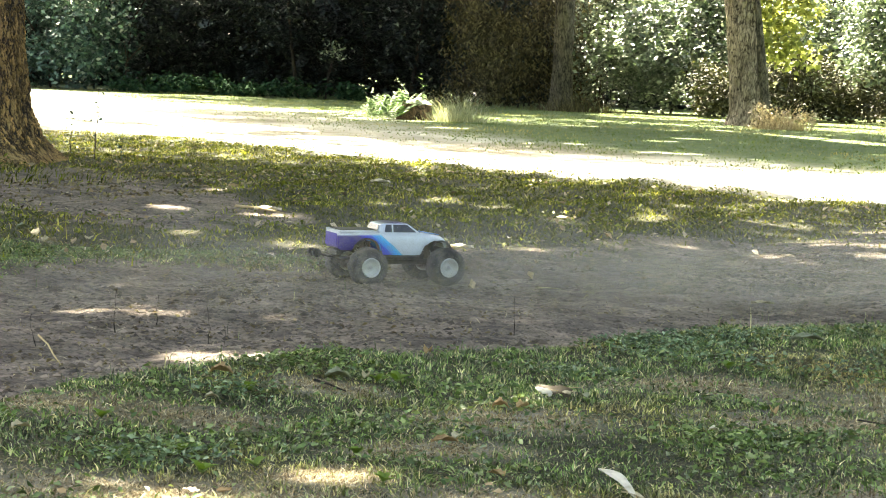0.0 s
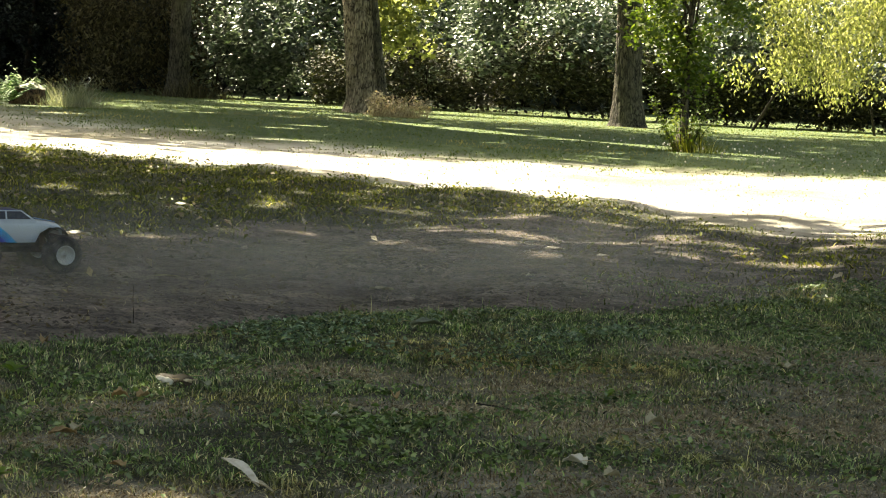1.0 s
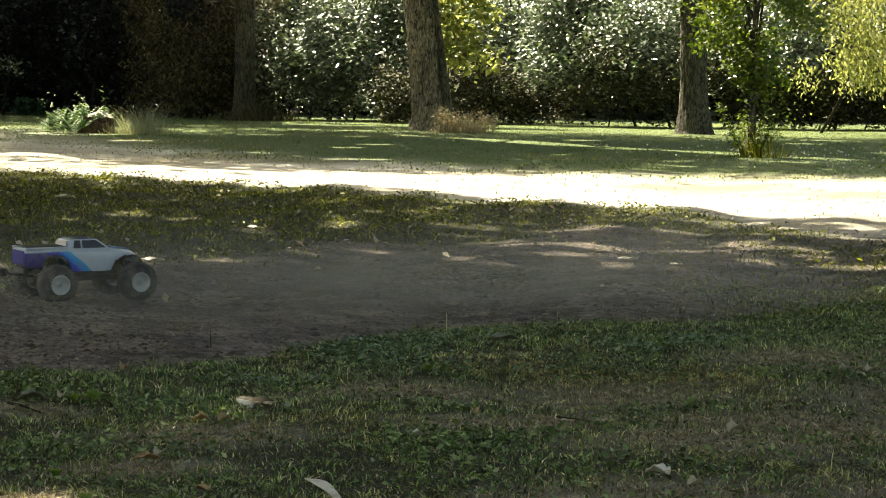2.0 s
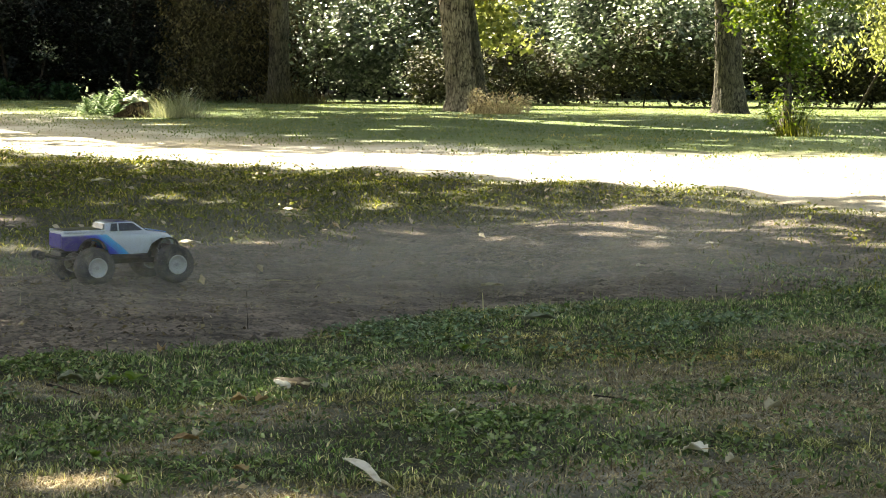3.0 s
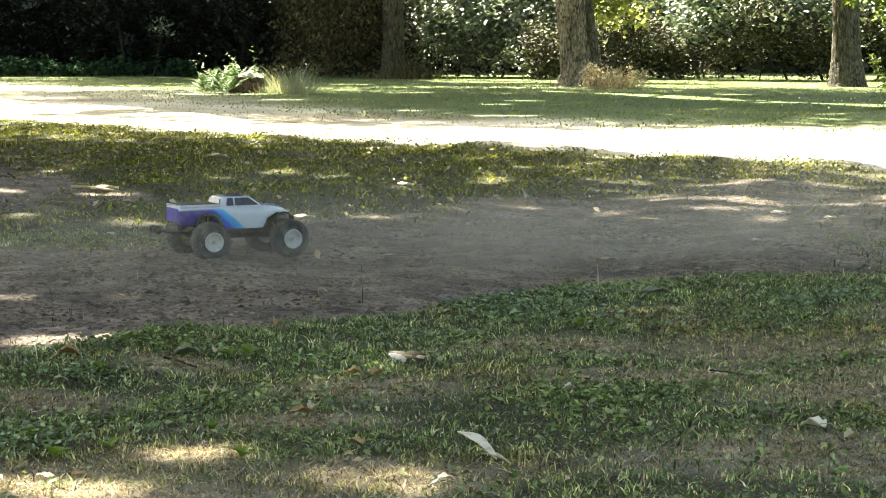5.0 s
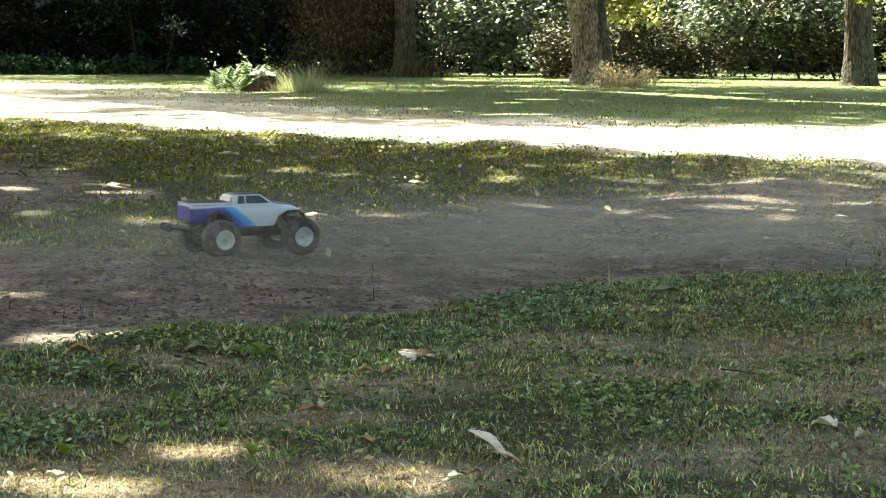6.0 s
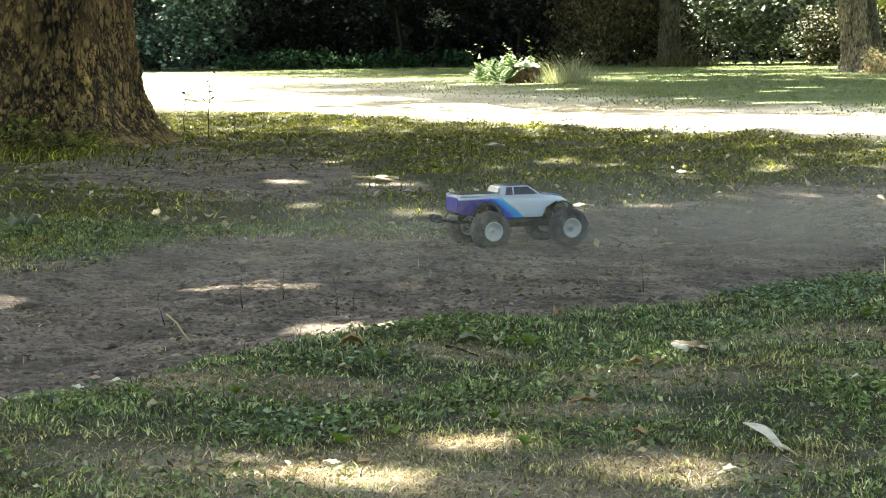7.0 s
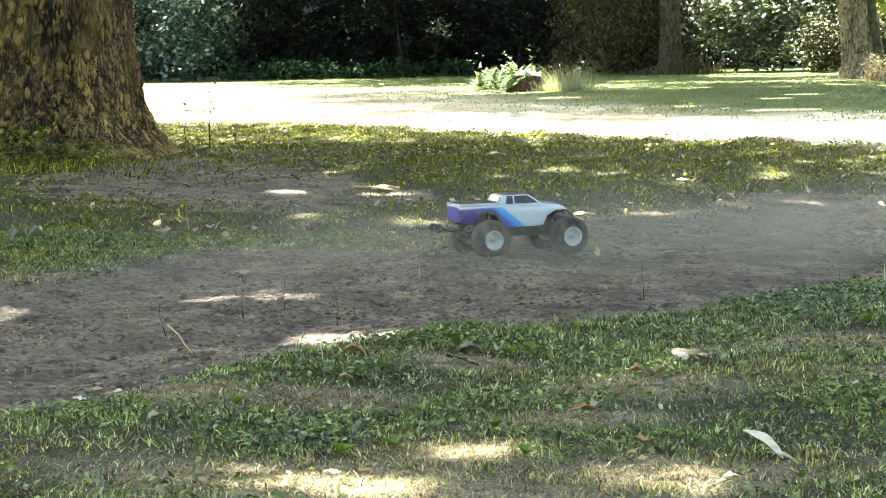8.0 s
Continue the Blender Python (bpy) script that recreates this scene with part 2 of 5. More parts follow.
# Dry grass, paled so its colour carries some of the strip's sunlight.
STRIP_PALE = leaf_material("sun_strip_blades", [(0.0, (0.24, 0.23, 0.11)), (0.35, (0.33, 0.31, 0.17)), (0.7, (0.42, 0.37, 0.26)), (1.0, (0.58, 0.54, 0.45))], None, 0.7, 0.2, 0.2, (1.1, 1.05, 0.95))
BRUSH = leaf_material("dead_brush", [(0.0, (0.07, 0.055, 0.04)), (0.5, (0.17, 0.135, 0.09)), (1.0, (0.33, 0.28, 0.19))], None, 0.8, 0.2, 0.2)
ROUGH = leaf_material("rough_blades", [(0.0, (0.034, 0.046, 0.004)), (0.5, (0.10, 0.125, 0.012)), (0.80, (0.19, 0.205, 0.026)), (0.88, (0.38, 0.37, 0.09)), (1.0, (0.52, 0.47, 0.2))], (1.2, 0.60, 0.74, [(0.0, (0.08, 0.065, 0.022)), (0.6, (0.16, 0.135, 0.05)), (1.0, (0.34, 0.28, 0.15))]), 0.6, 0.3, 0.2, tone=((7.0, 0.4, 1.35), (1.6, 0.7, 1.2)))
CLOVER = leaf_material("clover_leaves", [(0.0, (0.045, 0.085, 0.025)), (0.6, (0.11, 0.175, 0.06)), (1.0, (0.25, 0.31, 0.15))], None, 0.4, 0.2, 0.45, tone=((9.0, 0.5, 1.4),))
CRESS_LEAF = leaf_material("cress_leaves", [(0.0, (0.07, 0.12, 0.075)), (0.6, (0.14, 0.21, 0.14)), (1.0, (0.26, 0.33, 0.25))], None, 0.45, 0.2, 0.4, tone=((14.0, 0.45, 1.4),))
OLIVE_WEED = leaf_material("olive_weeds", [(0.0, (0.042, 0.058, 0.006)), (0.6, (0.11, 0.135, 0.016)), (0.9, (0.22, 0.24, 0.04)), (1.0, (0.42, 0.40, 0.14))], None, 0.5, 0.3, 0.3, tone=((5.0, 0.4, 1.4),))
CLOVER_BRIGHT = leaf_material("weed_leaves", [(0.0, (0.08, 0.15, 0.03)), (1.0, (0.15, 0.22, 0.05))], None, 0.45, 0.4, 0.35)
LEAF_CEDAR = leaf_material("cedar_sprays", [(0.0, (0.035, 0.03, 0.02)), (0.6, (0.085, 0.075, 0.045)), (1.0, (0.22, 0.20, 0.12))], None, 0.7, 0.1, 0.1)
# Lime tone puts part of the backlit glow into the leaf colour.
LEAF_LIME = leaf_material("sun_toned_leaves", [(0.0, (0.10, 0.12, 0.045)), (0.6, (0.22, 0.245, 0.10)), (1.0, (0.42, 0.42, 0.23))], None, 0.5, 0.55, 0.35, (1.4, 1.4, 0.85))
LEAF_FERN = leaf_material("fern_leaves", [(0.0, (0.04, 0.085, 0.03)), (0.6, (0.09, 0.155, 0.06)), (1.0, (0.18, 0.25, 0.11))], None, 0.55, 0.25, 0.35, (1.15, 1.3, 0.8))
LEAF_PALE = leaf_material("pale_dry_leaf", [(0.0, (0.38, 0.34, 0.24)), (1.0, (0.52, 0.48, 0.36))], (60.0, 0.4, 0.62, [(0.0, (0.28, 0.24, 0.15)), (1.0, (0.36, 0.30, 0.20))]), 0.65, 0.2, 0.25)
LEAF_WHITE = leaf_material("bleached_leaf", [(0.0, (0.58, 0.55, 0.48)), (1.0, (0.70, 0.67, 0.60))], (50.0, 0.45, 0.7, [(0.0, (0.42, 0.38, 0.30)), (1.0, (0.50, 0.46, 0.38))]), 0.65, 0.15, 0.25)
LEAF_TAN = leaf_material("tan_leaf", [(0.0, (0.30, 0.20, 0.10)), (1.0, (0.46, 0.33, 0.19))], (60.0, 0.4, 0.62, [(0.0, (0.22, 0.14, 0.07)), (1.0, (0.30, 0.20, 0.11))]), 0.65, 0.2, 0.25)
LEAF_GREYGREEN = leaf_material("withered_leaf", [(0.0, (0.20, 0.23, 0.17)), (1.0, (0.30, 0.32, 0.25))], (40.0, 0.4, 0.65, [(0.0, (0.12, 0.14, 0.09)), (1.0, (0.2, 0.2, 0.14))]), 0.6, 0.25, 0.3)
DUST, dnt, db = material("dust", 1.0)
db.inputs["Base Color"].default_value = (0.60, 0.575, 0.50, 1)
db.inputs["Specular IOR Level"].default_value = 0.0
thin = dnt.nodes.new("ShaderNodeAttribute")
thin.attribute_name = "dustiness"
drift = ramp(dnt, noise_node(dnt, 2.2, 4, 0.55), [(0.25, (0.3, 0.3, 0.3)), (0.7, (1, 1, 1))])
dens = dnt.nodes.new("ShaderNodeMath")
dens.operation = "MULTIPLY"
dnt.links.new(thin.outputs["Fac"], dens.inputs[0])
dnt.links.new(drift, dens.inputs[1])
scatter = dnt.nodes.new("ShaderNodeBsdfTranslucent")
scatter.inputs["Color"].default_value = (0.60, 0.575, 0.50, 1)
both_ways, veil, clear = dnt.nodes.new("ShaderNodeMixShader"), dnt.nodes.new("ShaderNodeMixShader"), dnt.nodes.new("ShaderNodeBsdfTransparent")
dnt.links.new(db.outputs["BSDF"], both_ways.inputs[1])
dnt.links.new(scatter.outputs["BSDF"], both_ways.inputs[2])
dnt.links.new(dens.outputs[0], veil.inputs["Fac"])
dnt.links.new(clear.outputs["BSDF"], veil.inputs[1])
dnt.links.new(both_ways.outputs["Shader"], veil.inputs[2])
dnt.links.new(veil.outputs["Shader"], dnt.nodes["Material Output"].inputs["Surface"])
SOIL, snt, sb = material("clod_earth", 0.95)
snt.links.new(ramp(snt, island(snt), [(0.0, (0.03, 0.023, 0.018)), (0.7, (0.09, 0.07, 0.055)), (1.0, (0.26, 0.21, 0.17))]), sb.inputs["Base Color"])
BARK_BIG = old_bark_material()
BARK_GREY = bark_material("fir_bark", (0.12, 0.10, 0.08), (0.36, 0.31, 0.25), (0.15, 0.14, 0.06), 22.0, 0.025)
# Darker copy of the fir bark, with shade put into its colour.
BARK_DARK = bark_material("shade_toned_bark", (0.055, 0.048, 0.038), (0.20, 0.18, 0.14), (0.10, 0.10, 0.05), 22.0, 0.025)
BARK_TAN = bark_material("tan_bark", (0.21, 0.17, 0.13), (0.56, 0.475, 0.38), (0.15, 0.13, 0.05), 22.0, 0.025)
# Dark leaf colour that paints the shade below a curled pale leaf.
LEAF_SHADE_BROWN = leaf_material("shade_brown_leaf", [(0.0, (0.05, 0.04, 0.025)), (1.0, (0.09, 0.07, 0.045))], None, 0.6, 0.1, 0.25)
PINK_BRUSH = leaf_material("withered_stems", [(0.0, (0.24, 0.18, 0.14)), (0.5, (0.52, 0.43, 0.35)), (1.0, (0.68, 0.60, 0.52))], None, 0.8, 0.2, 0.2)
BARK_STUMP = bark_material("rotten_wood", (0.09, 0.045, 0.03), (0.30, 0.19, 0.13), None, 26.0, 0.02)
BARK_BROWN = bark_material("twig_bark", (0.035, 0.025, 0.018), (0.10, 0.075, 0.055), None, 30.0, 0.01)


# ---- mesh helpers ----
def part(name, bm, mat, parent=None, label=""):
    me = bpy.data.meshes.new(name)
    bm.to_mesh(me)
    bm.free()
    me.materials.append(mat)
    ob = new(name, me)
    if parent:
        ob.parent = parent
    return tagged(ob, label)


def mesh_from(name, verts, faces, mat, parent=None, smooth=False):
    """One mesh object from numpy arrays; all the faces have the same number of corners."""
    verts, faces = np.asarray(verts, np.float32), np.asarray(faces, np.int32)
    me = bpy.data.meshes.new(name)
    me.vertices.add(len(verts))
    me.vertices.foreach_set("co", verts.ravel())
    k = faces.shape[1]
    me.loops.add(faces.size)
    me.loops.foreach_set("vertex_index", faces.ravel())
    me.polygons.add(len(faces))
    me.polygons.foreach_set("loop_start", np.arange(0, faces.size, k, dtype=np.int32))
    if smooth:
        me.polygons.foreach_set("use_smooth", np.ones(len(faces), bool))
    me.update(calc_edges=True)
    me.materials.append(mat)
    ob = new(name, me)
    if parent:
        ob.parent = parent
    return ob


def leaf_cloud(centres, size, rng, droop=0.3, slim=0.5, fold=0.25, face=(0, 0, 1), loose=0.5):
    """Folded pointed leaves at the centres, turned towards face: vertices and triangles."""
    c = np.asarray(centres, float)
    n = len(c)
    az = rng.uniform(0, 2 * np.pi, n)
    along = np.stack([np.cos(az), np.sin(az), rng.normal(-droop, 0.45, n)], -1)
    along /= np.linalg.norm(along, axis=1)[:, None]
    side = np.cross(along, rng.normal(0, loose, (n, 3)) + face)
    side /= np.linalg.norm(side, axis=1)[:, None]
    up = np.cross(side, along)
    s = (np.asarray(size) * rng.uniform(0.6, 1.25, n))[:, None]
    base, tip = c - along * s * 0.5, c + along * s * 0.5
    mid = c - along * s * 0.08
    l, r = mid + side * s * slim * 0.5 + up * s * fold * 0.3, mid - side * s * slim * 0.5 + up * s * fold * 0.3
    v = np.stack([base, l, tip, r], 1).reshape(-1, 3)
    o = np.arange(n)[:, None] * 4
    f = np.concatenate([o + [0, 2, 1], o + [0, 3, 2]], 1).reshape(-1, 3)
    return v, f


def clumped(n, centre, radii, clumps, spread, rng, hollow=0.35):
    """n places in clumps inside an ellipsoid, more of them near its skin."""
    d = rng.normal(0, 1, (clumps, 3))
    d /= np.linalg.norm(d, axis=1)[:, None]
    k = (hollow + (1 - hollow) * rng.uniform(0, 1, clumps) ** 0.6)[:, None]
    cs = np.asarray(centre) + d * k * np.asarray(radii)
    return cs[rng.integers(0, clumps, n)] + rng.normal(0, 1, (n, 3)) * spread * rng.uniform(0.5, 1.2, (n, 1))


def tube(bm, pts, radii, sides=7, cap=True):
    """A tapered limb along the points."""
    rings = []
    for i, (p, r) in enumerate(zip(pts, radii)):
        a, b = Vector(pts[max(i - 1, 0)]), Vector(pts[min(i + 1, len(pts) - 1)])
        q = (b - a).to_track_quat("Z", "X").to_matrix()
        rings.append([bm.verts.new(Vector(p) + q @ Vector((r * math.cos(2 * math.pi * k / sides), r * math.sin(2 * math.pi * k / sides), 0))) for k in range(sides)])
    for a, b in zip(rings, rings[1:]):
        for k in range(sides):
            bm.faces.new((a[k], a[(k + 1) % sides], b[(k + 1) % sides], b[k])).smooth = True
    if cap:
        bm.faces.new(rings[-1])
        bm.faces.new(rings[0][::-1])
    return rings


# ---- ground ----
def between(x, pts):
    return np.interp(x, [p[0] for p in pts], [p[1] for p in pts])


TRACK_NEAR = [(-7, 0.5), (-2.2, 3.9), (-1.77, 4.66), (-1.55, 4.9), (-1.39, 5.38), (-1.14, 5.7), (-0.91, 6.18), (-0.57, 6.42), (-0.32, 6.65), (0, 6.95), (0.4, 7.4), (1.46, 7.8), (2.2, 8.4), (4, 9.4), (8, 10.5)]
TRACK_FAR = [(-7, 4.5), (-2.78, 8.2), (-2.05, 9.2), (-0.34, 10.9), (1.33, 12.6), (2.6, 13.9), (4, 13.2), (9, 12.5)]


def worn(x, y):
    """How far the turf is worn away at a place: 1 on the bare track, 0 on the lawn."""
    a = y - between(x, TRACK_NEAR) + 0.06 * np.sin(9 * x + 2 * np.sin(7 * y)) + 0.04 * np.sin(23 * x + 3 * np.sin(17 * y))
    b = between(x, TRACK_FAR) - y + 0.3 * np.sin(3.1 * x + 1.7 * y)
    w = np.clip(np.minimum(a / 0.35, b / 1.6) + 0.35, 0, 1)
    w = w * np.clip(1.3 - 0.33 * np.clip(x, 0, 9), 0.42, 1)
    tree = np.hypot((x + 5.3) / 2.6, (y - 14.6) / 2.2)
    trodden = np.hypot((x + 3.5 + 0.42 * (y - 13.2)) / 1.15, (y - 13.2) / 2.7) + 0.15 * np.sin(5.1 * x + 2 * np.sin(3.3 * y)) + 0.1 * np.sin(11 * y + 7 * x)
    return np.maximum(w, np.maximum(np.clip(1.3 - tree, 0, 0.35), np.clip(1.9 - 1.5 * trodden, 0, 0.8)))


DRY = [(-0.59, 4.37, 0.14, 0.12), (-0.9, 4.06, 0.2, 0.2), (-0.95, 4.1, 0.42, 0.2), (-0.6, 3.9, 0.55, 0.2), (-0.15, 4.2, 0.28, 0.16), (0.91, 5.88, 0.32, 0.3), (-0.25, 5.12, 0.25, 0.16), (-0.38, 4.72, 0.2, 0.1), (1.75, 5.4, 0.4, 0.3), (1.0, 5.0, 0.35, 0.2), (0.75, 4.3, 0.4, 0.2),
       (-1.35, 5.0, 0.25, 0.15), (-0.75, 5.55, 0.15, 0.12), (1.3, 5.3, 0.5, 0.25), (0.6, 5.35, 0.35, 0.16), (1.9, 5.9, 0.5, 0.3), (1.5, 4.4, 0.5, 0.2), (1.0, 4.15, 0.35, 0.15), (1.6, 6.6, 0.3, 0.3), (0.3, 5.9, 0.3, 0.2), (2.2, 6.6, 0.4, 0.4), (-1.0, 5.0, 0.2, 0.12)]


def dry(x, y):
    """How far the lawn is dried to straw at a place."""
    d = 0 * x
    for cx, cy, rx, ry in DRY:
        d = np.maximum(d, np.clip(1.6 - 1.1 * np.hypot((x - cx) / rx, (y - cy) / ry), 0, 1))
    return d


def height(x, y):
    near = np.clip(1.5 - np.hypot(x, y - 8) / 16, 0, 1)
    bumps = 0.018 * np.sin(2.1 * x + 1.3 * y) * np.sin(1.7 * y - 0.8 * x) + 0.012 * np.sin(5.3 * x - 2.2 * y + 1)
    rut = -0.03 * worn(x, y)
    return near * (bumps + rut)


def spaced(lo, hi, step, far):
    out, s = [hi], step
    while out[-1] < far:
        s *= 1.16
        out.append(out[-1] + s)
    low, s = [lo], step
    while low[-1] > -far:
        s *= 1.16
        low.append(low[-1] - s)
    return np.array(low[:0:-1] + list(np.arange(lo, hi, step)) + out)


def make_ground():
    xs, ys = spaced(-3.2, 3.6, 0.045, 700), spaced(3.2, 12.5, 0.045, 900)
    X, Y = np.meshgrid(xs, ys)
    rng = np.random.default_rng(3)
    W = worn(X, Y)
    near = (np.abs(X) < 6) & (Y > 2.5) & (Y < 15)
    Z = height(X, Y) + np.where(near, rng.normal(0, 0.0035, X.shape) * (0.4 + W), 0)
    v = np.stack([X, Y, Z], -1).reshape(-1, 3)
    i = (np.arange(len(ys) - 1)[:, None] * len(xs) + np.arange(len(xs) - 1)).ravel()
    f = np.stack([i, i + 1, i + 1 + len(xs), i + len(xs)], 1)
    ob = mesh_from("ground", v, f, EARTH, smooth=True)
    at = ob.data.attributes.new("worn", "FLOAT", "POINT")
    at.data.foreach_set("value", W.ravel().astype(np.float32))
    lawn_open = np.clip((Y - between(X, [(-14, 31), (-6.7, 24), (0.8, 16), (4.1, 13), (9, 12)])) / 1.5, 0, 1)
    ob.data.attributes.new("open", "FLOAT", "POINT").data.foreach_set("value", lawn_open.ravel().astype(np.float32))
    # Pale straw follows the sunlit strip's edges, painting its brightness; dry spots join.
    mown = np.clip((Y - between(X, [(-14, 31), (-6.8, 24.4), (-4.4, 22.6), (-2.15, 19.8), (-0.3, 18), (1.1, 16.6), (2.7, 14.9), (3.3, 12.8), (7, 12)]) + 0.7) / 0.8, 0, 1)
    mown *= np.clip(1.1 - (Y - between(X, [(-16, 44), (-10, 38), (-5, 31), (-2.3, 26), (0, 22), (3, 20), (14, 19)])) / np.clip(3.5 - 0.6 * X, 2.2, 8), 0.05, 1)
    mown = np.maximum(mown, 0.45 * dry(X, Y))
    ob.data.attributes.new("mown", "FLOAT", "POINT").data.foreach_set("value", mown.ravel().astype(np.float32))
    return tagged(ob, "park lawn with a dusty bare dirt track worn through it", "ground", kind="structure")


make_ground()


def blades(places, tall, wide, rng, lean=0.5):
    """Grass blades, bent once: vertices and triangles."""
    n = len(places)
    p = np.column_stack([places, height(places[:, 0], places[:, 1]) - 0.004])
    az = rng.uniform(0, 2 * np.pi, n)
    side = np.stack([np.cos(az), np.sin(az), 0 * az], -1) * (wide * rng.uniform(0.6, 1.3, n))[:, None]
    az2 = rng.uniform(0, 2 * np.pi, n)
    h = tall * rng.uniform(0.45, 1.3, n)
    out = np.stack([np.cos(az2), np.sin(az2), 0 * az2], -1) * (h * rng.normal(0, lean, n))[:, None]
    up = np.zeros((n, 3))
    up[:, 2] = h
    m, t = p + up * 0.6 + out * 0.35, p + up * 0.95 + out
    v = np.stack([p - side, p + side, m - side * 0.7, m + side * 0.7, t], 1).reshape(-1, 3)
    o = np.arange(n)[:, None] * 5
    f = np.concatenate([o + [0, 1, 3], o + [0, 3, 2], o + [2, 3, 4]], 1).reshape(-1, 3)
    return v, f


def lawn(name, label, n, y0, y1, tall, wide, keep, seed, mat=GRASS, lean=0.5):
    rng = np.random.default_rng(seed)
    y = np.sqrt(rng.uniform(y0 ** 2, y1 ** 2, n))
    x = rng.uniform(-0.37, 0.36, n) * (y + 1.0)
    rank = rng.uniform(0, 1, n)
    clump = 0.5 + 0.5 * np.sin(3.1 * x + 1.7 * np.sin(2.3 * y)) * np.sin(2.7 * y + 1.1 * np.sin(1.9 * x))
    ok = rank < keep(x, y) * (0.45 + 0.55 * clump)
    xy = np.stack([x, y], -1)[ok]
    fine = np.sin(23 * xy[:, 0] + 3 * np.sin(13 * xy[:, 1])) * np.sin(19 * xy[:, 1] + 3 * np.sin(11 * xy[:, 0]))
    v, f = blades(xy, tall * (1.0 + 0.55 * fine), wide, rng, lean)
    return tagged(mesh_from(name, v, f, mat), label, "grass", kind="stuff")


FAR_EDGE = [(-16, 52), (-11.2, 40.6), (-6.9, 32), (-5.7, 29.6), (-2.6, 23.7), (-0.5, 21), (1.5, 20.0), (3.4, 19), (5, 20), (6.6, 20.6), (14, 22)]
NEAR_EDGE = [(-14, 31), (-6.8, 24.4), (-4.4, 22.6), (-2.15, 19.8), (-0.3, 18), (1.1, 16.6), (2.7, 14.9), (3.0, 13.8), (3.3, 12.8), (4.1, 12.9), (7, 12)]


def lawn_keep(x, y):
    return np.clip(1 - 1.2 * worn(x, y), 0, 1) * (1 - 0.88 * dry(x, y))


lawn("lawn_grass", "short green lawn grass with dry straw patches", 540000, 3.2, 9.5, 0.0165, 0.0021, lawn_keep, 11, lean=1.05)
lawn("lawn_thatch", "dry straw thatch lying between the green blades", 220000, 3.2, 10.5, 0.013, 0.0018, lambda x, y: np.clip(0.17 + 1.6 * dry(x, y) - 0.3 * worn(x, y), 0.10, 2.2), 14, STRAW, 2.4)
lawn("rough_grass", "shaded rough grass past the dirt track", 230000, 8.0, 23, 0.027, 0.0038, lambda x, y: lawn_keep(x, y) * (y < between(x, NEAR_EDGE) - 0.35 + 0.25 * np.sin(5 * x)), 12, ROUGH, 1.6)
lawn("far_lawn", "mown park lawn with sunlit and shaded bands", 100000, 12, 52, 0.022, 0.009, lambda x, y: (y > between(x, NEAR_EDGE) + 0.3) * np.clip((y - between(x, FAR_EDGE)) / np.clip(2.5 - 0.5 * x, 1.0, 6.0), 0.008, 1.0), 13, FAR_GRASS, 0.9)
lawn("strip_grass", "short straw-pale grass that lifts the sunny strip's brightness", 60000, 12, 42, 0.016, 0.008, lambda x, y: 0.6 * (y > between(x, NEAR_EDGE) - 0.2) * (y < between(x, FAR_EDGE) + 1.5), 27, STRIP_PALE, 1.4)
lawn("tall_stems", "thin taller grass stems along the edge of the dirt track", 2600, 4.4, 9.0, 0.07, 0.0015, lambda x, y: np.clip(1 - abs(y - between(x, TRACK_NEAR) + 0.15) / 0.35, 0.03, 1), 15, GRASS, 0.35)


def lawn_around():
    """The lawn goes on beside and behind the camera."""
    rng = np.random.default_rng(29)
    x, y = rng.uniform(-9, 9, 45000), rng.uniform(-6, 9, 45000)
    ok = ((np.abs(x) > 0.355 * (y + 1)) | (y < 3.2)) & (rng.uniform(0, 1, 45000) < lawn_keep(x, y))
    v, f = blades(np.stack([x, y], -1)[ok], 0.03, 0.006, rng, 1.2)
    tagged(mesh_from("lawn_grass", v, f, GRASS), "short green lawn grass round about", "grass", kind="stuff")


lawn_around()


def dry_straw():
    """Matted dead grass, thick where the lawn has dried out."""
    rng = np.random.default_rng(44)
    spots = []
    for cx, cy, rx, ry in DRY:
        n = int(42000 * rx * ry) + 1500
        spots.append(np.array([cx, cy]) + rng.normal(0, 0.55, (n, 2)) * np.array([rx, ry]))
    v, f = blades(np.concatenate(spots), 0.010, 0.0018, rng, 2.8)
    tagged(mesh_from("dry_straw", v, f, STRAW), "matted dead grass in the lawn's dry patches", "grass", kind="stuff")


dry_straw()


def low_leaves(name, label, n, y0, y1, size, keep, seed, mat, lift=0.012, cat="weeds", slim=0.55):
    """Broad weed leaves close to the ground."""
    rng = np.random.default_rng(seed)
    y = np.sqrt(rng.uniform(y0 ** 2, y1 ** 2, n))
    x = rng.uniform(-0.37, 0.36, n) * (y + 1.0)
    c = np.sin(4.3 * x + 2 * np.sin(3.1 * y)) * np.sin(3.7 * y + 2 * np.sin(2.9 * x)) * 0.5 + 0.5
    ok = rng.uniform(0, 1, n) < keep(x, y) * c ** 2
    x, y = x[ok], y[ok]
    p = np.stack([x, y, height(x, y) + lift * rng.uniform(0.4, 1.8, len(x))], -1)
    v, f = leaf_cloud(p, size, rng, 0.0, slim, 0.5)
    return tagged(mesh_from(name, v, f, mat), label, cat, kind="stuff")


low_leaves("clover", "low clover and broad weeds in the lawn", 170000, 3.3, 9.5, 0.021, lawn_keep, 16, CLOVER)
CRESS = [(-0.93, 4.5, 0.2, 0.12), (0.45, 6.7, 0.5, 0.35), (-0.95, 5.3, 0.14, 0.1), (0.0, 6.2, 0.25, 0.15), (-0.2, 4.75, 0.15, 0.1), (1.2, 6.9, 0.4, 0.3)]


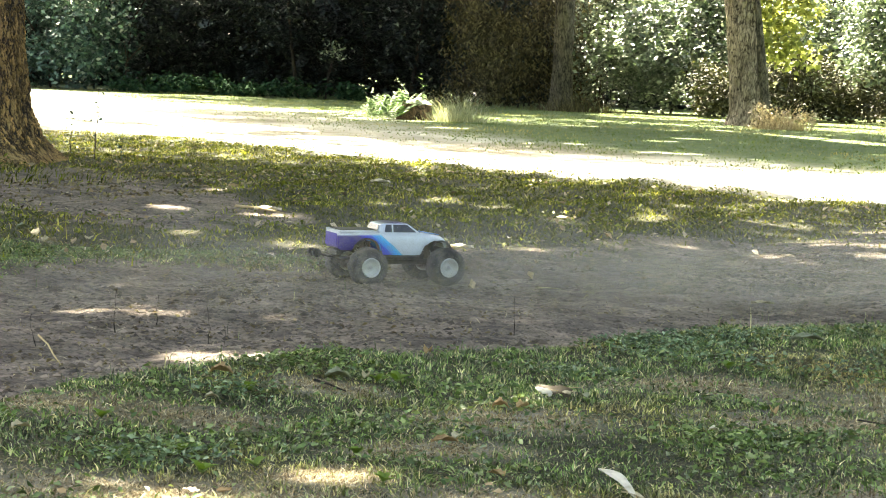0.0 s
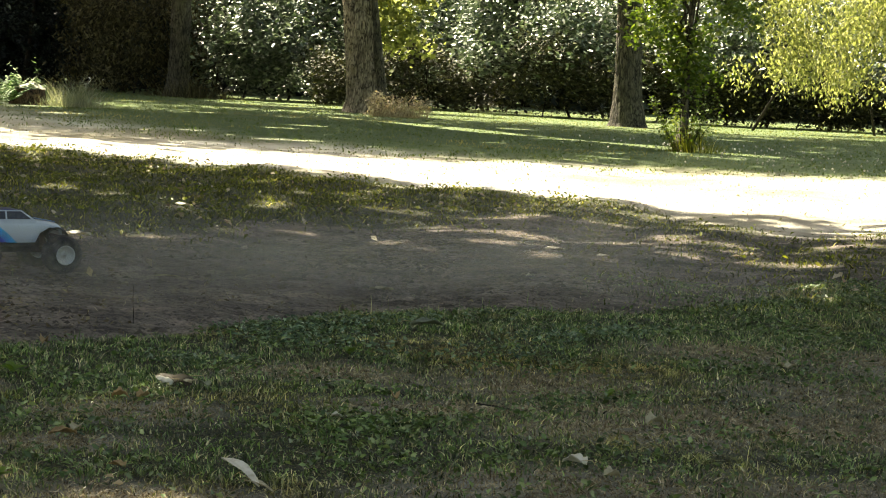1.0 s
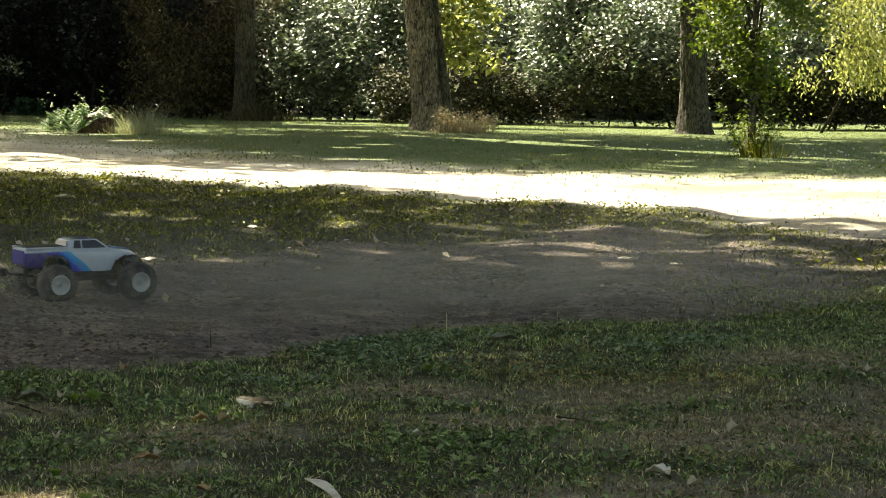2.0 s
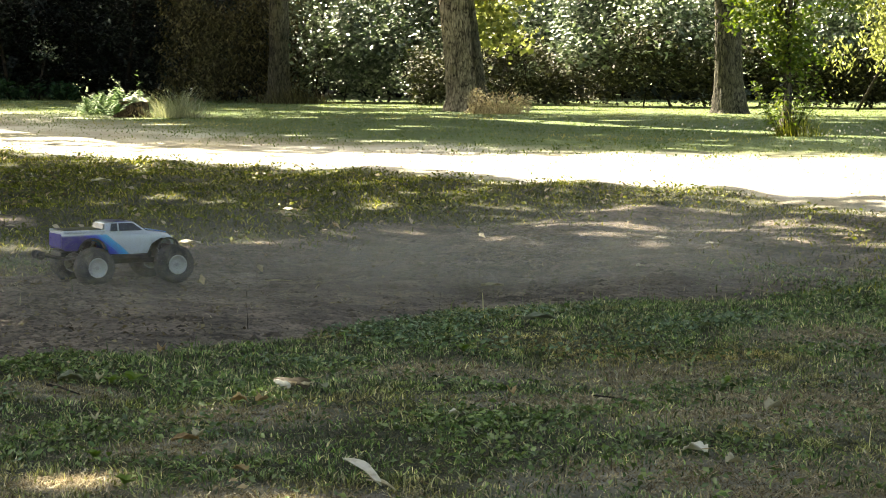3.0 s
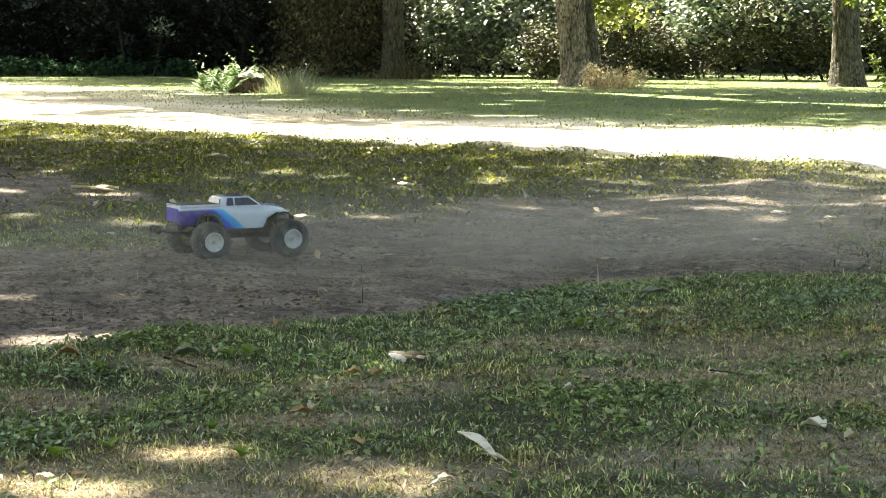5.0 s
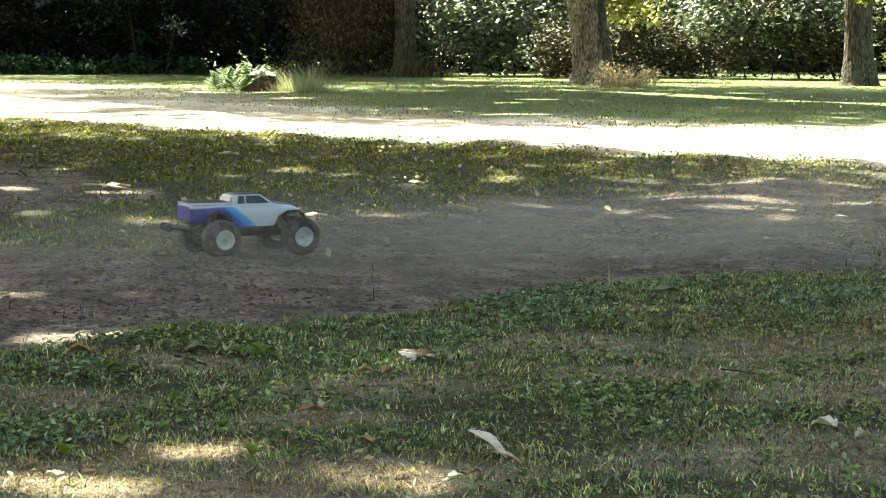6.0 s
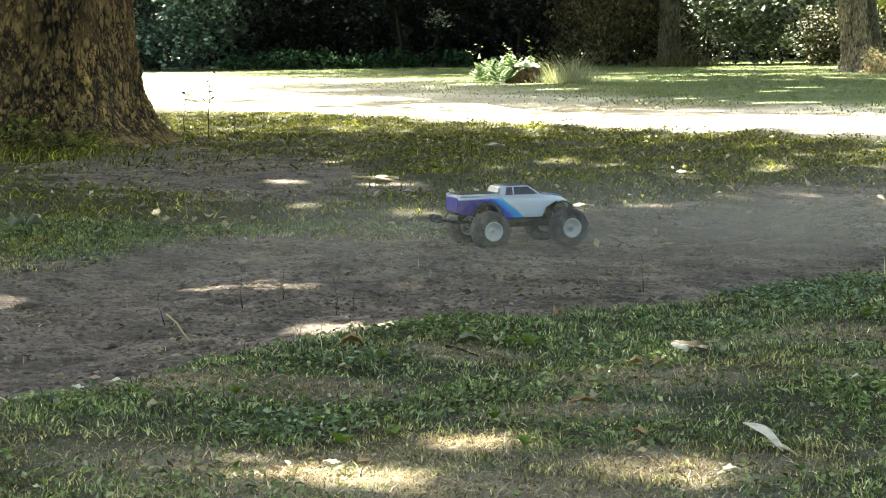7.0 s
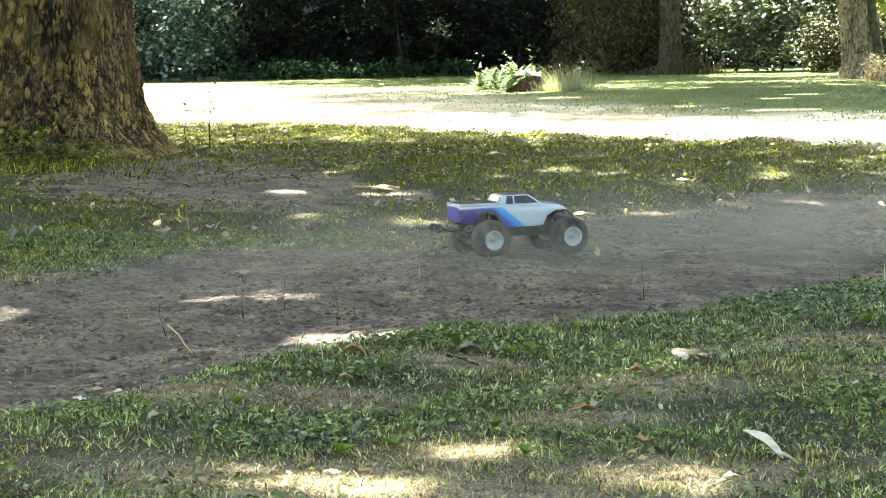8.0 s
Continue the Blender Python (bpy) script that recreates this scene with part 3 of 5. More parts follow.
def cress_keep(x, y):
    d = 0 * x
    for cx, cy, rx, ry in CRESS:
        d = np.maximum(d, 3.0 * np.clip(1.5 - np.hypot((x - cx) / rx, (y - cy) / ry), 0, 1))
    return d * lawn_keep(x, y)


low_leaves("cress", "low blue-green weeds growing in patches in the lawn", 90000, 3.8, 7.6, 0.019, cress_keep, 28, CRESS_LEAF, 0.02)
low_leaves("leaf_litter", "small dry leaf scraps lying in the grass and on the track", 5200, 3.3, 18, 0.021, lambda x, y: 0.4 - 0.33 * worn(x, y), 17, LEAF_DRY, 0.012, "leaf litter")
low_leaves("track_litter", "brown leaf scraps and bark bits trodden into the dirt track", 15000, 4.4, 11.5, 0.022, lambda x, y: worn(x, y) * np.clip(1.0 - 0.35 * (x + 1.2), 0.15, 1.2), 49, BRUSH, 0.004, "leaf litter")
low_leaves("broad_weeds", "broad green weeds among rough grass in the tree's shade", 48000, 10.0, 21, 0.034, lambda x, y: lawn_keep(x, y) * (y < between(x, NEAR_EDGE) - 0.3), 18, OLIVE_WEED, 0.03)
low_leaves("fallen_leaves", "pale fallen maple leaves strewn over the shaded grass", 2200, 8.5, 22, 0.05, lambda x, y: 1.6 * (y < between(x, NEAR_EDGE)) * (1 - 0.85 * worn(x, y)), 19, LEAF_DRY, 0.03, "fallen leaves")


low_leaves("root_litter", "brown dead leaves and twigs round the old maple's foot", 26000, 11.5, 18, 0.042, lambda x, y: np.clip(1.5 - np.hypot((x + 5.2) / 2.8, (y - 14.6) / 2.4), 0, 1), 20, BRUSH, 0.02, "leaf litter")


# ---- clods and stones on the track ----
def clods():
    rng = np.random.default_rng(41)
    n = 42000
    x, y = rng.uniform(-3.2, 3.0, n), rng.uniform(4.2, 12, n)
    ok = rng.uniform(0, 1, n) < worn(x, y) * (0.25 + 0.75 * (np.sin(2.1 * x + y) * np.sin(1.3 * y - x) > 0))
    x, y = x[ok], y[ok]
    r = 0.0035 + 0.013 * rng.uniform(0, 1, len(x)) ** 4
    c = np.stack([x, y, height(x, y)], -1)
    oct_v = np.array([(1, 0, 0), (0.3, 0.9, 0.1), (-0.9, 0.5, 0), (-0.7, -0.7, 0), (0.4, -0.9, 0.05), (0.1, 0.1, 0.75)])
    v = c[:, None] + (oct_v[None] + rng.normal(0, 0.16, (len(x), 6, 3))) * r[:, None, None] * np.array([1.25, 1.25, 0.9])
    o = np.arange(len(x))[:, None] * 6
    f = np.concatenate([o + [k, (k + 1) % 5, 5] for k in range(5)], 1).reshape(-1, 3)
    tagged(mesh_from("clods", v.reshape(-1, 3), f, SOIL), "loose earth clods and pebbles on the dirt track", "clods", kind="stuff")


clods()


# ---- trees ----
def trunk_mesh(name, profile, mat, parent, seed, sides=72, lean=(0, 0), buttress=0.0, lobes=6, rough=0.02, step=0.06, plate=0.09, tall=4.2, sharp=3.0, grain=0.45, patchy=False):
    """A round trunk with root flare and cracked bark plates: profile is a list of (height, radius)."""
    hs = np.array([p[0] for p in profile])
    rs = np.array([p[1] for p in profile])
    z = np.concatenate([np.arange(hs[0], min(2.6, hs[-1]), step), np.linspace(min(2.6, hs[-1]), hs[-1], 14)])
    rng = np.random.default_rng(seed)
    ph = rng.uniform(0, 6.28, lobes)
    a = np.linspace(0, 2 * np.pi, sides, endpoint=False)
    A, Z = np.meshgrid(a, z)
    R = np.interp(Z, hs, rs)
    flare = np.exp(-np.clip(Z, 0, 9) / 0.45)
    lob = sum(np.sin((k + 2) * A + ph[k]) / (k + 1.5) for k in range(lobes))
    R = R * (1 + 0.03 * lob + buttress * flare * (lob * 0.5 + 0.35))
    crack = np.zeros(R.shape)
    for i in range(R.shape[0]):
        if z[i] > 2.6:
            continue
        for j in range(R.shape[1]):
            q = Vector((R[i, j] * math.cos(a[j]) / plate, R[i, j] * math.sin(a[j]) / plate, z[i] / (plate * tall)))
            q += 0.6 * noise.noise_vector(q * 0.8)
            d = noise.voronoi(q)[0]
            crack[i, j] = min((d[1] - d[0]) * sharp, 1.0) * 0.7 - 0.45 + grain * noise.noise(q * 1.9) + 0.5 * noise.noise(q * 0.5)
            if patchy:
                k = min(max(0.65 + 1.7 * noise.noise(q * 0.11), 0.4), 1.0)
                crack[i, j] = k * crack[i, j] + (1 - k) * (0.15 + 0.3 * noise.noise(q * 2.7))
    R = R + rough * (crack + rng.normal(0, 0.06, R.shape))
    v = np.stack([R * np.cos(A) + lean[0] * Z, R * np.sin(A) + lean[1] * Z, Z], -1).reshape(-1, 3)
    i = (np.arange(len(z) - 1)[:, None] * sides + np.arange(sides)).ravel()
    j = (np.arange(len(z) - 1)[:, None] * sides + (np.arange(sides) + 1) % sides).ravel()
    ob = mesh_from(name, v, np.stack([i, j, j + sides, i + sides], 1), mat, parent, smooth=True)
    ob.data.attributes.new("plate", "FLOAT", "POINT").data.foreach_set("value", np.clip(crack + 0.55, 0, 1).ravel().astype(np.float32))
    return ob


def shadow_of(p):
    """Where the sun lays the shadow of the points p on the ground."""
    return p[:, 0] - p[:, 2] * TO_SUN.x / TO_SUN.z, p[:, 1] - p[:, 2] * TO_SUN.y / TO_SUN.z


# gaps in the crowns over the track: where their light falls, and how wide
LAWN_GAPS = [(-0.91, 4.05, 0.08, 0.06), (-0.59, 4.37, 0.035, 0.02), (-0.62, 3.9, 0.14, 0.03), (-0.15, 4.16, 0.07, 0.05), (-1.03, 4.2, 0.05, 0.04),
             (-1.17, 6.19, 0.13, 0.1), (-2.56, 7.06, 0.03, 0.04), (-2.18, 6.84, 0.03, -0.03), (-1.82, 7.28, 0.07, 0.03), (-1.6, 7.22, 0.05, -0.02)]
TRACK_GAPS = [(-0.88, 10.21, 0.17, 0.06), (0.34, 11.24, 0.08, 0.06), (0.01, 11.05, 0.05, 0.1), (-0.3, 12.41, 0.06, 0.12), (0.15, 12.93, 0.08, 0.12), (-1.52, 13.2, 0.12, 0.14), (-1.18, 13.76, 0.1, 0.12),
              (-0.41, 10.38, 0.1, 0.03), (-1.54, 9.89, 0.08, 0.08), (-2.02, 11.98, 0.12, 0.08), (-2.75, 14.32, 0.12, 0.14), (-2.19, 10.52, 0.05, 0.1),
              (-2.72, 12.31, 0.08, 0.08), (0.6, 11.69, 0.05, 0.08), (-0.8, 13.52, 0.06, 0.1), (0.21, 13.13, 0.09, 0.1)]
END_GAPS = [(1.56, 10.51, 0.08, 0.12), (1.7, 11.49, 0.16, 0.08), (2.1, 11.57, 0.16, 0.06), (2.54, 12.0, 0.18, 0.09), (0.97, 10.43, 0.04, 0.02),
            (1.52, 11.58, 0.06, 0.07), (2.37, 12.89, 0.14, 0.05), (2.11, 13.56, 0.07, 0.12), (2.91, 10.29, 0.12, 0.09), (2.46, 8.5, 0.05, 0.03), (2.63, 9.19, 0.04, 0.03), (1.82, 10.16, 0.03, 0.02),
            (2.3, 10.68, 0.1, 0.05), (2.75, 11.31, 0.11, 0.06), (2.69, 10.58, 0.07, 0.04), (2.92, 12.63, 0.17, 0.1)]
GAPS = LAWN_GAPS + TRACK_GAPS + END_GAPS


def small_gaps():
    """Small flecks of light near the sunny strip and at the track's end."""
    rng = np.random.default_rng(77)
    out = []
    for _ in range(80):
        x = rng.uniform(-8, 3.2)
        gap = (x, float(between(x, NEAR_EDGE)) - 0.4 - 4.5 * rng.uniform(0, 1) ** 1.6, rng.uniform(0.03, 0.13), rng.uniform(0.02, 0.09))
        if x > -2.6 or gap[2] < 0.06:
            out.append(gap)
    for _ in range(60):
        out.append((rng.uniform(0.6, 4.6), rng.uniform(10.6, 13.4), rng.uniform(0.02, 0.16), rng.uniform(0.0, 0.05)))
    for _ in range(46):
        x = rng.uniform(1.6, 6.0)
        out.append((x, float(between(x, NEAR_EDGE)) - rng.uniform(0.1, 1.3), rng.uniform(0.05, 0.25), rng.uniform(0.0, 0.05)))
    return out


GAPS += small_gaps()


def over_track(p):
    """The crowns over the track end where the sunny strip begins, and have gaps."""
    x, y = shadow_of(p)
    ok = y < between(x, NEAR_EDGE) + 0.4 * np.sin(x * 2.3) + 0.2 * np.sin(x * 7.1 + 1) + 0.12 * np.sin(x * 16.3) - 0.05 + np.clip(0.18 + 0.25 * x, 0.18, 1.0) * np.sin(p[:, 0] * 371.3 + p[:, 1] * 517.7 + p[:, 2] * 291.1)
    stray = np.sin(x * 91.7 + y * 57.3 + p[:, 2] * 33.1) > 0.94
    for gx, gy, rx, ry in GAPS:
        ok &= (((x - gx) / (rx + 0.10)) ** 2 + ((y - gy) / (ry + 0.11)) ** 2 > 1 + 0.5 * np.sin(x * 23 + gy) * np.sin(y * 19 + gx)) | (stray & (gy < 4.5))
    return ok


def past_strip(p):
    """The crowns behind the sunny strip, cut out of view so sun reaches chosen spots."""
    x, y = shadow_of(p)
    wave = np.sin(1.7 * x + 0.6 * y + 1.5 * np.sin(0.7 * y)) + np.sin(2.9 * y - 0.5 * x + 1.2 * np.sin(0.9 * x)) + np.sin(0.63 * x + 4.1 * y + 2) + np.sin(3.3 * x - 1.3 * y)
    hedge_foot = (x > -0.6) & (x < 14) & (np.abs(y - 47.3 + 0.5 * np.clip(x - 1.5, 0, 9)) < 3.4 + 0.5 * np.sin(1.7 * x)) & (np.sin(2.3 * x + 1.9 * y) + np.sin(3.7 * x - 2.2 * y) > -1.5 - 0.8 * (x > 3.5))
    middle = (x > 1.5) & (x < 6.3) & (np.abs(y - 33.8 + 2.0 * (x - 2.9)) < 0.75 + 0.5 * np.sin(2.3 * x))
    ferns = np.hypot((x + 3.75) / 0.95, (y - 34.4) / 0.8) < 1
    young = np.hypot((x - 6.3) / 0.9, (y - 26.0) / 1.3) < 1
    shoots = np.hypot((x - 4.2) / 1.7, (y - 42.6) / 1.8) < 1
    edge = y - between(x, FAR_EDGE)
    back = edge / (between(x, FAR_EDGE) - between(x, NEAR_EDGE))
    fringe = (back > -0.75) & (edge < 0.6) & (np.sin(p[:, 0] * 371.3 + p[:, 1] * 517.7 + p[:, 2] * 291.1) > -0.3 + 0.25 * np.clip(x, 0, 3) - back) & (np.sin(1.3 * x + 1.3 * np.sin(1.1 * y)) + np.sin(2.6 * y + 0.8 * x) > -0.1)
    return fringe | ~ferns & ~young & ~shoots & (y > between(x, FAR_EDGE) + 0.4 * np.sin(x * 1.3) + 0.3 * np.sin(x * 3.1 + y)) & (wave < 2.75) & ~hedge_foot & ~middle


def limb(parent, bark, start, end, r0, rng):
    bm = bmesh.new()
    pts = [start.lerp(end, t) + Vector((rng.normal(0, 0.25), rng.normal(0, 0.25), 1.2 * math.sin(math.pi * t))) * (1 if 0 < t < 1 else 0) for t in (0, 0.25, 0.5, 0.75, 1)]
    tube(bm, pts, [r0, r0 * 0.75, r0 * 0.5, r0 * 0.3, r0 * 0.08], 7)
    part("limb", bm, bark, parent)


def tree(name, at, label, profile, bark, leafmat, crown, leaves, leaf, seed, keep=None, low=2.8, loose=2.6, **shape):
    """crown: centre and radii, from the tree's foot."""
    rng = np.random.default_rng(seed)
    root = tagged(new(name), label, "tree")
    root.location = at
    trunk_mesh("trunk", profile, bark, root, seed, **shape)
    c, r = crown
    h, lx, ly = profile[-1][0], *shape.get("lean", (0, 0))
    for k in range(9):
        a = 2 * math.pi * k / 9 + rng.uniform(-0.3, 0.3)
        s = h * rng.uniform(0.6, 1.0)
        limb(root, bark, Vector((lx * s, ly * s, s)), Vector((c[0] + r[0] * 0.75 * math.cos(a), c[1] + r[1] * 0.75 * math.sin(a), c[2] + r[2] * rng.uniform(-0.35, 0.6))), profile[-1][1] * 0.3, rng)
    p = clumped(leaves, c, r, max(40, leaves // 90), leaf * loose, rng, 0.2)
    p = p[p[:, 2] > low]
    if keep is not None:
        p = p[keep(p + np.array(at))]
    v, f = leaf_cloud(p, leaf, rng, slim=0.75)
    mesh_from("crown", v, f, leafmat, root)
    return root


tree("maple_tree", (-5.78, 16.6, -0.02), "massive old maple with furrowed brown bark and flaring roots",
     [(-0.1, 1.5), (0.0, 1.32), (0.08, 1.19), (0.2, 1.07), (0.4, 0.98), (0.8, 0.91), (1.6, 0.87), (3, 0.84), (6, 0.7)], BARK_BIG, LEAF_CROWN,
     ((3.2, -2.0, 10.5), (10.5, 11.0, 4.6)), 90000, 0.285, 21, over_track, sides=560, step=0.014, buttress=0.16, rough=0.036, plate=0.046, tall=3.0, sharp=3.2, grain=0.45, patchy=True)
# Unseen tree, added so that its crown shades the strip's left edge.
tree("maple_tree", (-14.5, 23.0, 0), "unseen maple added to shade the lawn beside the sunny strip",
     [(-0.1, 0.8), (0.3, 0.62), (1, 0.55), (6, 0.45)], BARK_BIG, LEAF_CROWN, ((1.0, -1.0, 10), (8.5, 9.0, 5.0)), 26000, 0.26, 22, over_track)
# Unseen tree, added for the shade that its crown lays on the track.
tree("maple_tree", (8.6, 7.0, 0), "unseen maple added to shade the dirt track",
     [(-0.1, 0.7), (0.3, 0.52), (1, 0.45), (6, 0.36)], BARK_BIG, LEAF_CROWN, ((-3.5, 1.5, 9), (7.5, 7.5, 4.0)), 36000, 0.24, 23, over_track)
fir = tree("fir_tree", (2.45, 41.0, 0), "tall grey-barked tree with a mossy side stem in shade tone",
           [(-0.1, 0.55), (0.0, 0.47), (0.3, 0.37), (0.8, 0.345), (2, 0.33), (8, 0.25)], BARK_TAN, LEAF_LIGHT, ((-4.5, -5.5, 10.0), (11.5, 9.5, 4.0)), 84000, 0.26, 24, past_strip,
           sides=110, lean=(-0.12, 0), buttress=0.15, rough=0.022, plate=0.07, low=4.0)
# Mossy side stem; its dark tone also paints the trunk's shaded side.
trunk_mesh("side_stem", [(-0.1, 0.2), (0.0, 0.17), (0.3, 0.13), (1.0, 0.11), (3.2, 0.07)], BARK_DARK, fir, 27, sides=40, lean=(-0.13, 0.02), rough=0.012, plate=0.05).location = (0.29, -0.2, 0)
# The wide crown is out of view and there to shade the thicket.
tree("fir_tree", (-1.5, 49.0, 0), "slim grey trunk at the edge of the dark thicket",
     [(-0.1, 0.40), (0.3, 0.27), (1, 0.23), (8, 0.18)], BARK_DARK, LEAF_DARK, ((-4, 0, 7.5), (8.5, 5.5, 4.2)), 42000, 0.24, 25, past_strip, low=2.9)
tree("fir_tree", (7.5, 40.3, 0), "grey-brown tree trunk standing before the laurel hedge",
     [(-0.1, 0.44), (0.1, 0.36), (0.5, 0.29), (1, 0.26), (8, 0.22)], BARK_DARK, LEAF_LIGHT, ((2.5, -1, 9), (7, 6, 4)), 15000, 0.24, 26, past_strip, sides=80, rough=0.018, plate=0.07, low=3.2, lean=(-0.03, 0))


# ---- thicket behind the lawn ----
def bush(name, label, x0, x1, y, top, n, leaf, mat, seed, deep=2.2, droop=0.4, cat="bush", slim=0.5, spread=0.2, lean=-0.08, base=0.02, per=45, stems=0, face=(0, -0.75, 0.6), knee=99.0, stem_r=0.012):
    rng = np.random.default_rng(seed)
    root = tagged(new(name), label, cat)
    root.location = ((x0 + x1) / 2, y, 0)
    w = (x1 - x0) / 2
    clumps = max(12, n // per)
    cx = rng.uniform(-w, w, clumps)
    cz = base + rng.uniform(0, 1, clumps) ** 0.8 * (top - base) * (0.8 + 0.2 * np.sin(cx * 2.1 + seed))
    cy = rng.uniform(0, 1, clumps) ** 1.3 * deep + min(0.5, deep * 0.25) * np.sin(cx * 1.9 + seed) + lean * cz + np.where(cz > knee, 1.1 * (cz - knee) - 1.3, 0.0)
    p = np.stack([cx, cy, cz], -1)[rng.integers(0, clumps, n)] + rng.normal(0, spread, (n, 3))
    p = p[p[:, 2] > 0.03]
    v, f = leaf_cloud(p, leaf, rng, droop, slim, face=face, loose=0.55)
    mesh_from("foliage", v, f, mat, root)
    for k in range(stems if stems else int(4 + w * 1.2)):
        bm = bmesh.new()
        pts = [Vector((rng.uniform(-w, w), deep * 0.6, -0.05))]
        for s in range(4):
            pts.append(pts[-1] + Vector((rng.normal(0, 0.07 * top), rng.normal(-0.01, 0.05 * top), top / 4.4)))
        r = stem_r * top ** 0.7
        tube(bm, pts, [r, r * 0.85, r * 0.7, r * 0.5, r * 0.2], 5)
        part("stem", bm, BARK_BROWN, root)
    return root


bush("ivy_thicket", "blue-green leafy shrubs at the wood's edge", -20, -12.3, 50.5, 4.0, 24000, 0.165, LEAF_BLUE, 31, face=(0, -0.4, 0.8))
bush("ground_ivy", "low green ivy along the foot of the thicket", -12.5, -6.0, 50.0, 0.42, 3600, 0.12, LEAF_IVY, 36, 0.9, cat="ivy", spread=0.09)
# Shade here is mostly painted by the near-black leaf colour.
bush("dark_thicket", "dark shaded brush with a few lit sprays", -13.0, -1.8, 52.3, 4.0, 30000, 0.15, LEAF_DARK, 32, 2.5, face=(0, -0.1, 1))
bush("cedar_brush", "olive-brown drooping brush round the slim trunk", -4.2, -0.9, 49.6, 3.5, 12000, 0.14, LEAF_CEDAR, 37, 1.5, 0.9, slim=0.32)
bush("laurel_hedge", "dense laurel hedge with sunlit glossy leaves", -1.2, 5.4, 50.0, 4.2, 34000, 0.14, LEAF_LAUREL, 33, lean=-0.05, knee=1.2, deep=1.5, base=0.3, face=(-0.3, -0.45, 0.85))
bush("laurel_hedge", "dense laurel hedge with sunlit glossy leaves", 5.0, 20, 46.8, 4.2, 60000, 0.14, LEAF_LAUREL, 34, lean=-0.05, knee=1.2, deep=1.5, base=0.8, face=(-0.3, -0.45, 0.85))
# Added dark foliage stands in for shade along the hedge's foot.
bush("hedge_low_shade", "dark foliage painting the shade below the laurel hedge", 1.6, 6.3, 47.4, 1.6, 10000, 0.12, LEAF_HEDGE_SHADE, 46, 1.0, cat="undergrowth", spread=0.14, face=(0, -0.1, 1))
bush("hedge_low_shade", "dark foliage painting the shade below the laurel hedge", 6.0, 20, 45.7, 1.75, 28000, 0.12, LEAF_HEDGE_SHADE, 47, 1.0, cat="undergrowth", spread=0.14, face=(0, -0.1, 1))
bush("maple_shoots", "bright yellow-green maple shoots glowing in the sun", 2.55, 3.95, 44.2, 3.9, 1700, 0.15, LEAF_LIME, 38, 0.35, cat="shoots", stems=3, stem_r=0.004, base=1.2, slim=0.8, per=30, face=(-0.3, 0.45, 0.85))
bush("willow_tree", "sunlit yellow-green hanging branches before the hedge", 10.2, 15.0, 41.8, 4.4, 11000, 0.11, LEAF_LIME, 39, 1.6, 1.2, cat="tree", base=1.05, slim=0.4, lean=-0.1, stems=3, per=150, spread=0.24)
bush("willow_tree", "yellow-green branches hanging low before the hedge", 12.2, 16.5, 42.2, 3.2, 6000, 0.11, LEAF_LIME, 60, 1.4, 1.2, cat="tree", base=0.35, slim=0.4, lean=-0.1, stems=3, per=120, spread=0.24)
bush("root_shoots", "dark leafy shoots sprouting at the old maple's foot", -7.2, -5.2, 15.0, 0.26, 1100, 0.05, OLIVE_WEED, 43, 0.4, cat="shoots", spread=0.06, per=14, stems=9)
bush("root_shoots", "low dark weeds along the old maple's roots", -5.6, -4.5, 15.25, 0.16, 420, 0.045, OLIVE_WEED, 48, 0.3, cat="shoots", spread=0.05, per=14, stems=6)
# Raised well above the view so that it also shades the thicket.
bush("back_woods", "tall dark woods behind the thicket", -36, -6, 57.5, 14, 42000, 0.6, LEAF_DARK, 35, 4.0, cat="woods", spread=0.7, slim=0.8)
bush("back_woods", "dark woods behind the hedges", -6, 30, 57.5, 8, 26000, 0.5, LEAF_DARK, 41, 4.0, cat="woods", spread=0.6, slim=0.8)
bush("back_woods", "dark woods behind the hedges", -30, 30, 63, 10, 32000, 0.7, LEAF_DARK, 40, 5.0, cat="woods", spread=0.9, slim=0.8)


# Unseen tree line, added to keep low sky light off hedge and lawn.
bush("sky_block_trees", "unseen trees added behind the camera to block low sky light", -45, 45, -24, 14, 15000, 0.9, LEAF_LIGHT, 45, 3.0, cat="woods", spread=1.2, slim=0.8, face=(0, 0.75, 0.6), stems=9, stem_r=0.03)


def fern(x, y, tall, count, seed):
    """Arching fronds with broad pointed leaflets, layered into a low mound."""
    rng = np.random.default_rng(seed)
    root = tagged(new("fern"), "pale green fern with arching fronds over a stump", "plant", "ferns on the stump")
    root.location = (x, y, 0.02)
    for k in range(count):
        a, rise = 2.4 * k + rng.uniform(-0.3, 0.3), rng.uniform(0.15, 1.0)
        reach, up = tall * (1.25 - 0.75 * rise) * rng.uniform(0.8, 1.15), tall * (0.25 + 0.95 * rise) * rng.uniform(0.85, 1.1)
        out = np.array([math.cos(a), math.sin(a), 0])
        across = np.array([-math.sin(a), math.cos(a), 0])
        v, f = [], []
        for i in range(9):
            t = (i + 1.5) / 10
            c = out * reach * t + np.array([0, 0, up * (1.75 * t - 0.8 * t * t)])
            w = tall * 0.34 * math.sin(math.pi * (0.15 + 0.83 * t))
            for s in (-1, 1):
                tip = c + across * s * w + out * w * 0.3 + np.array([0, 0, -0.3 * w])
                mid = (c + tip) / 2 + np.array([0, 0, 0.06 * w])
                o = len(v)
                v += [c, mid - out * 0.26 * w, tip, mid + out * 0.26 * w]
                f.append((o, o + 1, o + 2, o + 3))
        mesh_from("frond", v, f, LEAF_FERN, root)
    return root


